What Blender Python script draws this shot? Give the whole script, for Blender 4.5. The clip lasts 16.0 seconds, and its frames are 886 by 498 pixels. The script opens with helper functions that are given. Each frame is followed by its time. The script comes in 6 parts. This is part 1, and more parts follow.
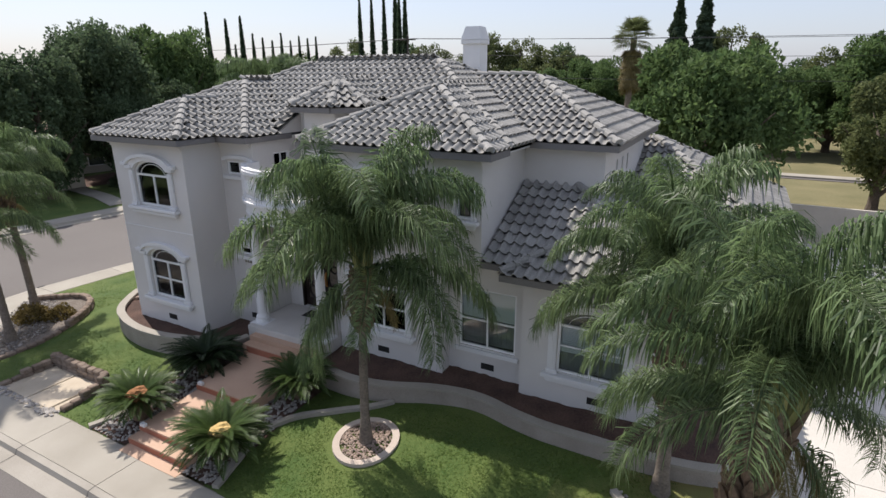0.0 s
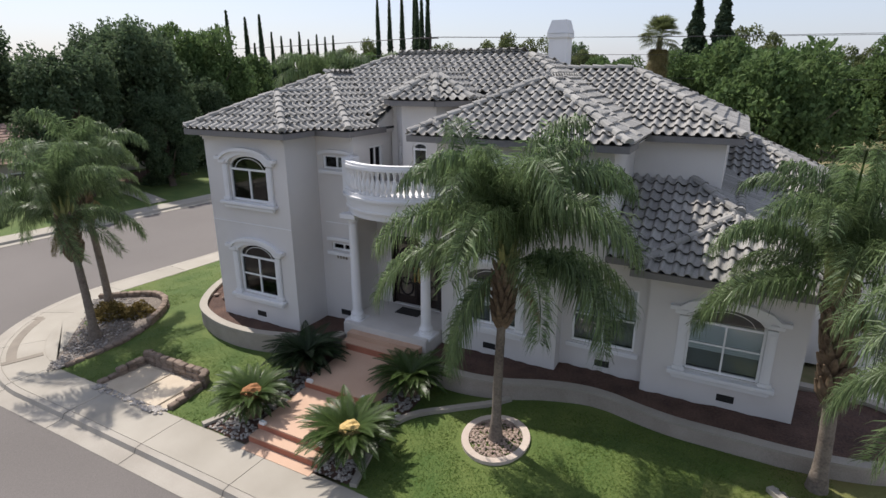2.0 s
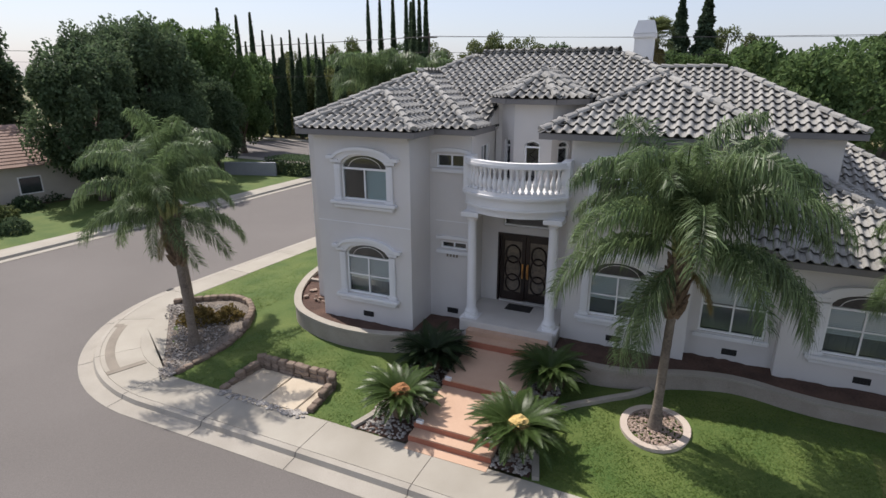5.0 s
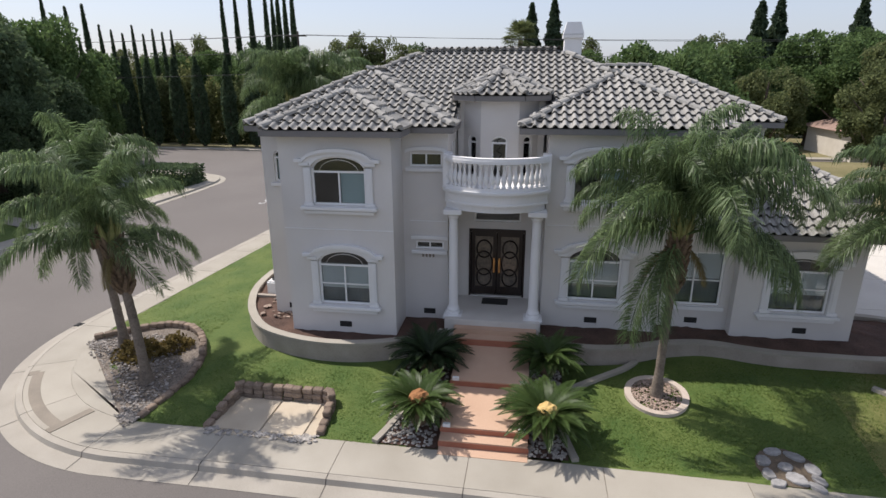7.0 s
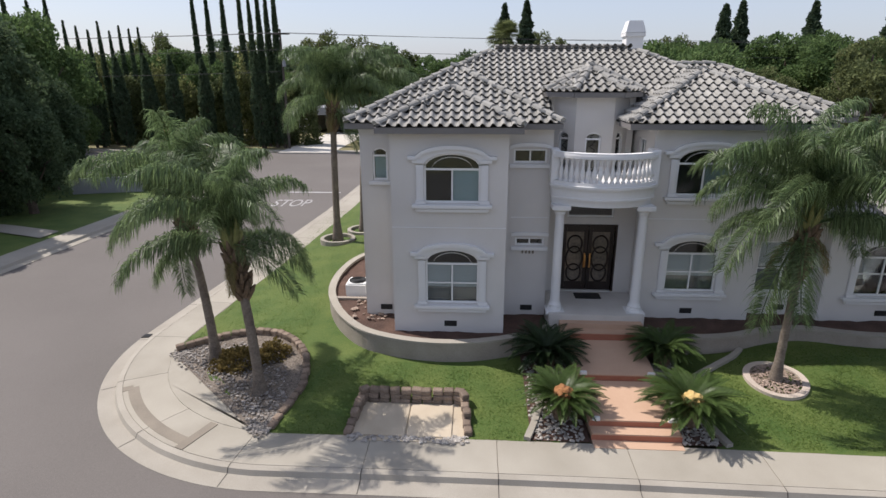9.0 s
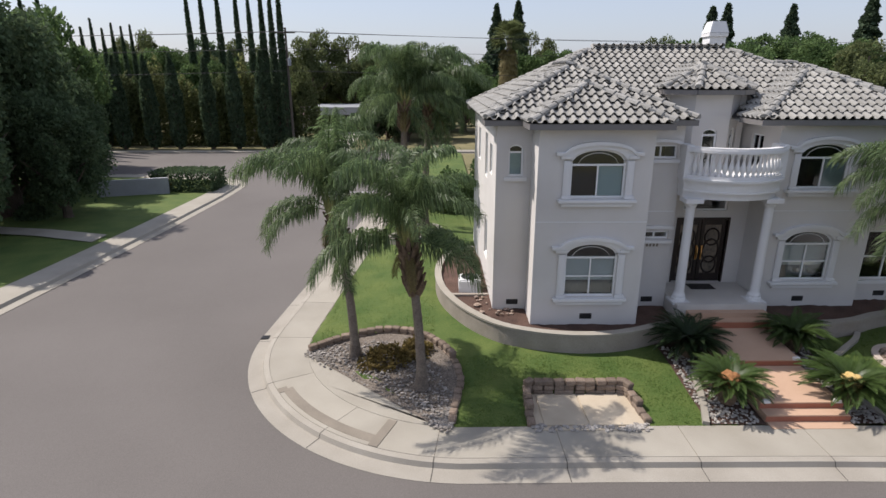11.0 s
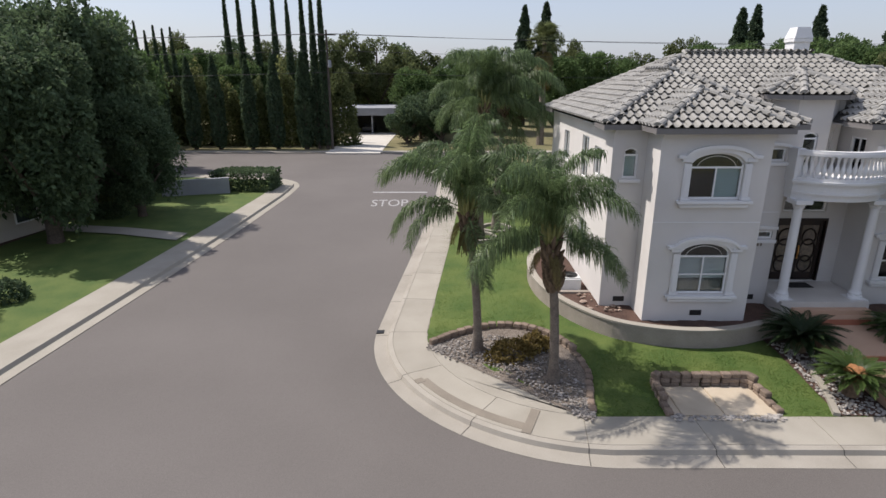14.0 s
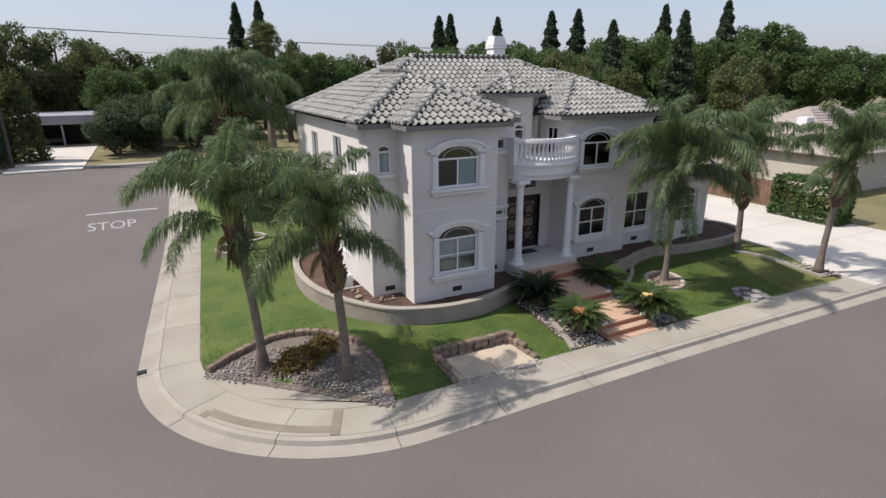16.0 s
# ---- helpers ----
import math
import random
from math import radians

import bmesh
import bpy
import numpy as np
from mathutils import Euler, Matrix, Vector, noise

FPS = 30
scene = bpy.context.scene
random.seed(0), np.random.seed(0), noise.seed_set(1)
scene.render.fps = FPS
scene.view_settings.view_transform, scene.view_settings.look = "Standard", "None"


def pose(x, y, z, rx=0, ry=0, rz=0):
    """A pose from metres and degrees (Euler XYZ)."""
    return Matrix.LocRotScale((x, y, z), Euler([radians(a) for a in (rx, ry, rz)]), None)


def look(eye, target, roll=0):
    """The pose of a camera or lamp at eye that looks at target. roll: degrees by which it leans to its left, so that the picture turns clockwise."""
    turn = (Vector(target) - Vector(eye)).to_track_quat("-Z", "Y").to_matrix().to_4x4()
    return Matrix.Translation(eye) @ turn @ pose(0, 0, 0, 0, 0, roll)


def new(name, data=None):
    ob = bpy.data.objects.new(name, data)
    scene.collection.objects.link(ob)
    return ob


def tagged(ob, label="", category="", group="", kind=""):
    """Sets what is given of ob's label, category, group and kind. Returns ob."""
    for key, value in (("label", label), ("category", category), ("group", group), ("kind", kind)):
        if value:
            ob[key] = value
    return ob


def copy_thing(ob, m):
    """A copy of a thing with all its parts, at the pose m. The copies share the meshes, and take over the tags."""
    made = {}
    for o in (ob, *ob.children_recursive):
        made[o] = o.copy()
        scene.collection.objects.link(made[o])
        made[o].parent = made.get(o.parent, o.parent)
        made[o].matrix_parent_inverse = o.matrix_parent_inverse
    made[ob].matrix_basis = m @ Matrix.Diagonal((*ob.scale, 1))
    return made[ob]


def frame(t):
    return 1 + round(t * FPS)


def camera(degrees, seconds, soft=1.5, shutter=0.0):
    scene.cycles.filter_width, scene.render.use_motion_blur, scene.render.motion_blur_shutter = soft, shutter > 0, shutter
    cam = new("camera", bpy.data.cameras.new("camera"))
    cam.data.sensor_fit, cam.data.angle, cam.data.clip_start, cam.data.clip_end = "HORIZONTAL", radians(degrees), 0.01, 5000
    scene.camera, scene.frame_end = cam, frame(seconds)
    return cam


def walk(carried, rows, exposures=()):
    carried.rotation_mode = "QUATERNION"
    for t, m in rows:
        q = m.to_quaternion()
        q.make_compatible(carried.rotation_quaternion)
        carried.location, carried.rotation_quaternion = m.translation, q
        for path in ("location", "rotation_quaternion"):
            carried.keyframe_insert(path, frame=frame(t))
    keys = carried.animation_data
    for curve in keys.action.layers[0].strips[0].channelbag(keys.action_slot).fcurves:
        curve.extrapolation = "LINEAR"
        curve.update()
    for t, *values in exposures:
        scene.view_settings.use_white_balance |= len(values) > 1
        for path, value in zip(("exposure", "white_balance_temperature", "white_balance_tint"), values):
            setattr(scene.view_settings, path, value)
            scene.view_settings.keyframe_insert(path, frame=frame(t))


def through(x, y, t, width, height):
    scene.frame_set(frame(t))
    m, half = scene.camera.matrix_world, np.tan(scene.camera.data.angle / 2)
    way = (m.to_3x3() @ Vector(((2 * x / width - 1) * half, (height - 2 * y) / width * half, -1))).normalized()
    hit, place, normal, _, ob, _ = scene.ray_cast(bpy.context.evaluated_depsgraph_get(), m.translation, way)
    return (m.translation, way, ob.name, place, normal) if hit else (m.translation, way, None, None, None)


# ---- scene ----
cam = camera(77.7, 16.0)
# seconds, eye x, y, z, heading, pitch, roll
ROWS = [
    (0, -0.032, -0.241, 8.814, 28.11, -17.44, 0.18),
    (0.5, -0.592, -0.562, 8.749, 28.12, -17.43, 0.11),
    (1, -1.261, -0.885, 8.693, 28.09, -17.43, 0.15),
    (1.5, -2.038, -1.200, 8.644, 27.99, -17.42, 0.12),
    (2, -2.885, -1.553, 8.610, 27.83, -17.40, 0.14),
    (2.5, -3.727, -1.955, 8.603, 27.96, -17.42, 0.09),
    (3, -4.555, -2.336, 8.578, 29.78, -17.42, 0.05),
    (5.5, -7.764, -4.026, 8.598, 19.01, -17.45, 0.10),
    (6, -8.722, -4.292, 8.567, 12.97, -17.43, 0.10),
    (6.5, -9.647, -4.471, 8.543, 9.81, -17.44, 0.16),
    (7, -10.596, -4.601, 8.514, 8.53, -17.43, 0.18),
    (7.5, -11.716, -4.711, 8.479, 6.89, -17.42, 0.16),
    (8, -12.859, -4.830, 8.450, 5.29, -17.40, 0.16),
    (8.5, -14.045, -4.937, 8.446, 4.10, -17.41, 0.12),
    (9, -15.247, -5.016, 8.415, 3.25, -17.42, 0.12),
    (9.5, -16.473, -5.082, 8.387, 2.81, -17.43, 0.13),
    (12, -22.581, -5.757, 8.352, -1.92, -17.41, -0.00),
    (12.5, -23.205, -5.957, 8.366, -1.61, -17.43, 0.10),
    (13, -23.606, -6.018, 8.410, -1.84, -17.44, 0.09),
    (13.5, -23.851, -6.059, 8.472, -0.50, -17.43, 0.07),
    (14, -24.033, -6.117, 8.539, 0.20, -17.43, 0.05),
    (14.5, -24.253, -6.144, 8.564, -3.00, -17.43, 0.05),
    (15, -24.536, -6.163, 8.555, -8.41, -17.43, 0.12),
    (15.5, -24.773, -6.117, 8.553, -17.52, -17.42, 0.14),
    (16, -24.970, -6.046, 8.585, -27.42, -17.42, 0.14),
]
walk(cam, [(t, pose(x, y, z, 90 + pitch, roll, yaw)) for t, x, y, z, yaw, pitch, roll in ROWS], [(0.0, 0.19, 6600.0, 13.0), (9.0, 0.09, 6600.0, 13.5), (16.0, 0.0, 6600.0, 13.5)])

# ---- light ----
SUN = Vector((-0.68, 0.28, 1.0)).normalized()
sun = new("sun", bpy.data.lights.new("sun", "SUN"))
sun.data.energy, sun.data.angle, sun.data.color = 5.0, radians(0.6), (1.0, 0.96, 0.9)
sun.matrix_world = look(SUN * 60, (0, 0, 0))
world = bpy.data.worlds.new("sky")
scene.world = world
world.use_nodes = True
wn = world.node_tree.nodes
sky = wn.new("ShaderNodeTexSky")
sky.sky_type, sky.sun_disc = "NISHITA", False
sky.sun_elevation = math.asin(SUN.z)
sky.sun_rotation = math.atan2(SUN.x, SUN.y)
sky.dust_density, sky.air_density, sky.ozone_density = 1.6, 1.1, 3.0
wn["Background"].inputs["Strength"].default_value = 0.115
haze = wn.new("ShaderNodeMix")
haze.data_type = "RGBA"
haze.inputs[0].default_value = 0.42
haze.inputs[7].default_value = (6.6, 7.2, 8.9, 1)
world.node_tree.links.new(sky.outputs[0], haze.inputs[6])
world.node_tree.links.new(haze.outputs[2], wn["Background"].inputs["Color"])


# ---- materials ----
def mat(name, a, b, fine=40.0, coarse=1.2, rough=0.8, bump=0.3, dist=0.01, metal=0.0, vary=0.0, mix=0.5, island=False, spec=0.4):
    """Two colours mixed by fine grain and coarse stains, with relief."""
    m = bpy.data.materials.new(name)
    m.use_nodes = True
    n, l = m.node_tree.nodes, m.node_tree.links
    bs = n["Principled BSDF"]
    bs.inputs["Roughness"].default_value = rough
    bs.inputs["Metallic"].default_value = metal
    bs.inputs["Specular IOR Level"].default_value = spec
    tc = n.new("ShaderNodeTexCoord")
    out = []
    for s, d in ((fine, 6.0), (coarse, 4.0)):
        t = n.new("ShaderNodeTexNoise")
        t.inputs["Scale"].default_value, t.inputs["Detail"].default_value = s, d
        l.new(tc.outputs["Object"], t.inputs["Vector"])
        out.append(t)
    add = n.new("ShaderNodeMix")
    add.inputs[0].default_value = mix
    l.new(out[0].outputs[0], add.inputs[2])
    l.new(out[1].outputs[0], add.inputs[3])
    ramp = n.new("ShaderNodeValToRGB")
    ramp.color_ramp.elements[0].position, ramp.color_ramp.elements[1].position = 0.34, 0.68
    ramp.color_ramp.elements[0].color, ramp.color_ramp.elements[1].color = (*a, 1), (*b, 1)
    l.new(add.outputs[0], ramp.inputs[0])
    last = ramp.outputs[0]
    if vary:
        src = n.new("ShaderNodeNewGeometry").outputs["Random Per Island"] if island else n.new("ShaderNodeObjectInfo").outputs["Random"]
        mr = n.new("ShaderNodeMapRange")
        mr.inputs[3].default_value, mr.inputs[4].default_value = 1 - vary, 1 + vary
        l.new(src, mr.inputs[0])
        hs = n.new("ShaderNodeHueSaturation")
        l.new(mr.outputs[0], hs.inputs["Value"])
        l.new(last, hs.inputs["Color"])
        last = hs.outputs[0]
    l.new(last, bs.inputs["Base Color"])
    if bump:
        bp = n.new("ShaderNodeBump")
        bp.inputs["Strength"].default_value, bp.inputs["Distance"].default_value = bump, dist
        l.new(out[0].outputs[0], bp.inputs["Height"])
        l.new(bp.outputs[0], bs.inputs["Normal"])
    return m


def leaf_mat(name, a, b, vary=0.25, through=0.35, rough=0.75, island=True, spec=0.15):
    """Foliage that lets some light through."""
    m = mat(name, a, b, 9.0, 0.7, rough, 0.0, vary=vary, island=island, spec=spec)
    n, l = m.node_tree.nodes, m.node_tree.links
    bs, outp = n["Principled BSDF"], n["Material Output"]
    tr = n.new("ShaderNodeBsdfTranslucent")
    ms = n.new("ShaderNodeMixShader")
    ms.inputs[0].default_value = through
    col = bs.inputs["Base Color"].links[0].from_socket
    l.new(col, tr.inputs["Color"])
    l.new(bs.outputs[0], ms.inputs[1])
    l.new(tr.outputs[0], ms.inputs[2])
    l.new(ms.outputs[0], outp.inputs["Surface"])
    return m


def glass_mat(name):
    m = bpy.data.materials.new(name)
    m.use_nodes = True
    n, l = m.node_tree.nodes, m.node_tree.links
    n.remove(n["Principled BSDF"])
    tr, gl, mx, fr = n.new("ShaderNodeBsdfTransparent"), n.new("ShaderNodeBsdfGlossy"), n.new("ShaderNodeMixShader"), n.new("ShaderNodeFresnel")
    tr.inputs["Color"].default_value = (0.88, 0.92, 0.92, 1)
    gl.inputs["Roughness"].default_value = 0.02
    fr.inputs["IOR"].default_value = 1.58
    l.new(fr.outputs[0], mx.inputs[0])
    l.new(tr.outputs[0], mx.inputs[1])
    l.new(gl.outputs[0], mx.inputs[2])
    l.new(mx.outputs[0], n["Material Output"].inputs["Surface"])
    return m


STUCCO = mat("stucco", (0.56, 0.535, 0.51), (0.66, 0.635, 0.605), 90, 0.5, 0.9, 0.35, 0.006, mix=0.6)
TRIM = mat("trim_stucco", (0.66, 0.655, 0.65), (0.76, 0.755, 0.75), 120, 0.8, 0.85, 0.2, 0.004)
VINYL = mat("white_vinyl", (0.74, 0.74, 0.73), (0.8, 0.8, 0.79), 30, 2, 0.4, 0.0)
TILE = mat("roof_tile", (0.215, 0.208, 0.192), (0.345, 0.335, 0.31), 30, 0.9, 0.85, 0.35, 0.006, vary=0.16, mix=0.45)
TILES = mat("roof_tile_field", (0.215, 0.208, 0.192), (0.345, 0.335, 0.31), 30, 0.9, 0.85, 0.35, 0.006, vary=0.16, island=True, mix=0.45)
UNDER = mat("roof_underlay", (0.03, 0.03, 0.03), (0.05, 0.05, 0.05), 30, 2, 0.95, 0.1)
GUTTER = mat("gutter_metal", (0.16, 0.15, 0.15), (0.2, 0.19, 0.18), 20, 1, 0.5, 0.0)
GLASS = glass_mat("window_glass")
BLIND = mat("blind_fabric", (0.66, 0.68, 0.68), (0.75, 0.76, 0.76), 20, 2, 0.8, 0.0)
SHEER = mat("sheer_lining", (0.2, 0.2, 0.195), (0.27, 0.265, 0.26), 20, 2, 0.85, 0.0)
CURTAIN = mat("curtain_fabric", (0.5, 0.62, 0.63), (0.58, 0.7, 0.7), 20, 2, 0.8, 0.0)
# dark tone standing for the shade inside the rooms and the carport
INNER_SHADE = mat("inner_shade", (0.12, 0.12, 0.115), (0.17, 0.165, 0.16), 10, 1, 0.9, 0.0)
DOORWOOD = mat("dark_door_wood", (0.012, 0.008, 0.007), (0.03, 0.018, 0.014), 25, 2, 0.35, 0.2, 0.003)
DOORGLASS = mat("door_glass", (0.1, 0.085, 0.07), (0.2, 0.16, 0.12), 12, 3, 0.12, 0.0)
BRASS = mat("brass", (0.6, 0.32, 0.12), (0.7, 0.4, 0.15), 30, 3, 0.3, 0.0, metal=1.0)
IRON = mat("black_iron", (0.015, 0.015, 0.015), (0.03, 0.03, 0.03), 30, 3, 0.5, 0.0)
ASPHALT = mat("asphalt", (0.097, 0.086, 0.078), (0.16, 0.144, 0.132), 70, 0.16, 0.85, 0.4, 0.006, mix=0.32)
CONC = mat("pavement_concrete", (0.27, 0.245, 0.2), (0.38, 0.35, 0.295), 60, 0.7, 0.85, 0.25, 0.004, vary=0.05)
CURB = mat("kerb_concrete", (0.26, 0.235, 0.195), (0.37, 0.34, 0.29), 60, 0.8, 0.88, 0.25, 0.004, vary=0.05)
STRIP = mat("aged_concrete", (0.18, 0.155, 0.125), (0.26, 0.225, 0.18), 60, 1.5, 0.9, 0.3, 0.005)
PLANTER = mat("planter_plaster", (0.24, 0.205, 0.17), (0.37, 0.325, 0.28), 40, 1.4, 0.9, 0.3, 0.006)
WALK = mat("terracotta_concrete", (0.44, 0.285, 0.195), (0.55, 0.375, 0.265), 50, 0.9, 0.75, 0.15, 0.004)
RISER = mat("red_riser", (0.3, 0.11, 0.065), (0.4, 0.16, 0.1), 50, 2, 0.8, 0.15, 0.004)
TAR = mat("joint_filler", (0.06, 0.052, 0.045), (0.12, 0.105, 0.09), 40, 3, 0.95, 0.2)
PINK = mat("pinkish_concrete", (0.42, 0.35, 0.29), (0.53, 0.45, 0.38), 60, 1.2, 0.88, 0.25, 0.004)
BEDROCK = mat("bed_rock", (0.12, 0.105, 0.09), (0.36, 0.33, 0.3), 14, 3, 0.85, 0.3, 0.01, vary=0.35, island=True)
PEBBLE = mat("tan_pebbles", (0.17, 0.12, 0.09), (0.4, 0.31, 0.25), 14, 3, 0.85, 0.3, 0.01, vary=0.3, island=True)
PORCH = mat("porch_tile", (0.5, 0.47, 0.43), (0.6, 0.57, 0.53), 40, 1.5, 0.4, 0.05)
SOIL = mat("bark_soil", (0.045, 0.026, 0.02), (0.125, 0.072, 0.053), 22, 1.5, 0.95, 0.9, 0.03)
LAWN = mat("lawn", (0.038, 0.082, 0.013), (0.12, 0.15, 0.035), 30, 0.8, 0.9, 0.5, 0.02, mix=0.5)
DRYLAWN = mat("dry_lawn", (0.07, 0.12, 0.02), (0.22, 0.185, 0.07), 45, 0.45, 0.9, 0.9, 0.03, mix=0.75)
BLADE = leaf_mat("grass_blade", (0.06, 0.115, 0.02), (0.125, 0.17, 0.04), 0.35, 0.45, 0.8)
EARTH = mat("dry_ground", (0.19, 0.16, 0.09), (0.12, 0.13, 0.05), 3, 0.06, 0.95, 0.5, 0.05)
ROCK = mat("river_rock", (0.2, 0.18, 0.16), (0.46, 0.43, 0.39), 14, 3, 0.85, 0.3, 0.01, vary=0.28, island=True)
BLOCK = mat("retaining_block", (0.14, 0.1, 0.075), (0.27, 0.21, 0.16), 25, 3, 0.9, 0.6, 0.015, vary=0.25)
GRAVEL = mat("grey_gravel", (0.07, 0.055, 0.045), (0.26, 0.22, 0.18), 22, 2.5, 0.95, 1.0, 0.04, mix=0.25)
PAINT = mat("road_paint", (0.24, 0.23, 0.22), (0.46, 0.45, 0.44), 60, 3, 0.7, 0.1)


# ---- mesh helpers ----
def part(name, bm, material, parent=None, label="", smooth=False):
    me = bpy.data.meshes.new(name)
    bm.to_mesh(me)
    bm.free()
    if smooth:
        me.shade_smooth()
    me.materials.append(material)
    ob = new(name, me)
    ob.parent = parent
    if label:
        ob["label"] = label
    return ob


def thing(name, label, category, kind="", group=""):
    return tagged(new(name), label, category, group, kind)


def box(bm, x0, x1, y0, y1, z0, z1, bevel=0.0):
    v = [bm.verts.new((x, y, z)) for z in (z0, z1) for y in (y0, y1) for x in (x0, x1)]
    fs = [bm.faces.new([v[i] for i in f]) for f in ((0, 2, 3, 1), (4, 5, 7, 6), (0, 1, 5, 4), (2, 6, 7, 3), (0, 4, 6, 2), (1, 3, 7, 5))]
    if bevel:
        bmesh.ops.bevel(bm, geom=list({e for f in fs for e in f.edges}), offset=bevel, segments=2, affect="EDGES")
    return v


def boxed(*a, **k):
    bm = bmesh.new()
    box(bm, *a, **k)
    return bm


def prism(bm, pts, z0, z1):
    """An upright prism over a ring of plan points (counter-clockwise); z may be a function of x, y."""
    lo = z0 if callable(z0) else (lambda x, y: z0)
    hi = z1 if callable(z1) else (lambda x, y: z1)
    a = [bm.verts.new((x, y, lo(x, y))) for x, y in pts]
    b = [bm.verts.new((x, y, hi(x, y))) for x, y in pts]
    bm.faces.new(b)
    bm.faces.new(a[::-1])
    for i in range(len(pts)):
        j = (i + 1) % len(pts)
        bm.faces.new((a[i], a[j], b[j], b[i]))


def lathe(bm, profile, cx=0.0, cy=0.0, n=14):
    """A turned shape from (radius, z) pairs."""
    rings = [[bm.verts.new((cx + r * math.cos(2 * math.pi * i / n), cy + r * math.sin(2 * math.pi * i / n), z)) for i in range(n)] for r, z in profile]
    for a, b in zip(rings, rings[1:]):
        for i in range(n):
            bm.faces.new((a[i], a[(i + 1) % n], b[(i + 1) % n], b[i]))
    bm.faces.new(rings[0][::-1])
    bm.faces.new(rings[-1])


def tube(bm, pts, radii, n=8):
    """A round limb along points."""
    pts = [Vector(p) for p in pts]
    rings = []
    for i, p in enumerate(pts):
        d = (pts[min(i + 1, len(pts) - 1)] - pts[max(i - 1, 0)]).normalized()
        u = d.cross(Vector((0.13, 0.97, 0.2))).normalized()
        v = d.cross(u)
        r = radii[i] if isinstance(radii, (list, tuple)) else radii
        rings.append([bm.verts.new(p + r * (math.cos(2 * math.pi * k / n) * u + math.sin(2 * math.pi * k / n) * v)) for k in range(n)])
    for a, b in zip(rings, rings[1:]):
        for k in range(n):
            bm.faces.new((a[k], b[k], b[(k + 1) % n], a[(k + 1) % n]))
    bm.faces.new(rings[0])
    bm.faces.new(rings[-1][::-1])


def ribbon(bm, a, b, za, zb, steps=1):
    """A sheet between two plan lines of equal length; za, zb are heights or functions."""
    f = za if callable(za) else (lambda x, y: za)
    g = zb if callable(zb) else (lambda x, y: zb)
    grid = []
    for (ax, ay), (bx, by) in zip(a, b):
        row = []
        for k in range(steps + 1):
            u = k / steps
            x, y = ax + (bx - ax) * u, ay + (by - ay) * u
            row.append(bm.verts.new((x, y, f(ax, ay) * (1 - u) + g(bx, by) * u)))
        grid.append(row)
    for r, s in zip(grid, grid[1:]):
        for k in range(steps):
            bm.faces.new((r[k], r[k + 1], s[k + 1], s[k]))
    bmesh.ops.recalc_face_normals(bm, faces=bm.faces)
    for fc in bm.faces:
        if fc.normal.z < 0:
            fc.normal_flip()


def arc(cx, cy, r, a0, a1, n):
    return [(cx + r * math.cos(radians(a0 + (a1 - a0) * i / n)), cy + r * math.sin(radians(a0 + (a1 - a0) * i / n))) for i in range(n + 1)]


def bar(bm, line, widths, z0, z1):
    """A wall of even thickness along a plan line, with level or changing top."""
    hi = z1 if callable(z1) else (lambda i: z1)
    lo = z0 if callable(z0) else (lambda i: z0)
    rows = []
    for i, p in enumerate(line):
        p0, p1 = Vector(line[max(i - 1, 0)]), Vector(line[min(i + 1, len(line) - 1)])
        d = (p1 - p0).normalized()
        nrm = Vector((-d.y, d.x))
        a, b = Vector(p) + nrm * widths / 2, Vector(p) - nrm * widths / 2
        rows.append([bm.verts.new((*q, z)) for q, z in ((a, lo(i)), (a, hi(i)), (b, hi(i)), (b, lo(i)))])
    for r, s in zip(rows, rows[1:]):
        for k in range(4):
            bm.faces.new((r[k], s[k], s[(k + 1) % 4], r[(k + 1) % 4]))
    bm.faces.new(rows[0])
    bm.faces.new(rows[-1][::-1])
    bmesh.ops.recalc_face_normals(bm, faces=bm.faces)


# ---- ground, roads, pavements ----
bm = bmesh.new()
vs = [bm.verts.new(p) for p in ((-1800, -1500, -0.06), (1800, -1500, -0.06), (1800, 2200, -0.06), (-1800, 2200, -0.06))]
bm.faces.new(vs)
tagged(part("ground", bm, EARTH), "dry earth and grass reaching to the horizon", "ground", kind="structure")

# street edge: round the corner of the lot
LEFT_EDGE = [(-23.2, 56.0), (-24.3, 48.0), (-24.6, 38.0), (-24.9, 30.0), (-25.5, 22.0), (-26.1, 15.0)]
EDGE = LEFT_EDGE + arc(-19.8, 11.0, 6.6, 175, 268, 22) + [(-17.0, 4.42), (-12.0, 4.4), (-6.0, 4.3), (0.0, 4.15), (8.0, 4.0), (20.0, 3.9), (60.0, 3.9)]


def offset(line, d):
    out = []
    for i, p in enumerate(line):
        p0, p1 = Vector(line[max(i - 1, 0)]), Vector(line[min(i + 1, len(line) - 1)])
        t = (p1 - p0).normalized()
        out.append((p[0] - t.y * d, p[1] + t.x * d))
    return out


def resample(line, step):
    out, carry = [line[0]], 0.0
    for (x0, y0), (x1, y1) in zip(line, line[1:]):
        ln = math.hypot(x1 - x0, y1 - y0)
        s = step - carry
        while s <= ln:
            out.append((x0 + (x1 - x0) * s / ln, y0 + (y1 - y0) * s / ln))
            s += step
        carry = ln - (s - step)
    return out


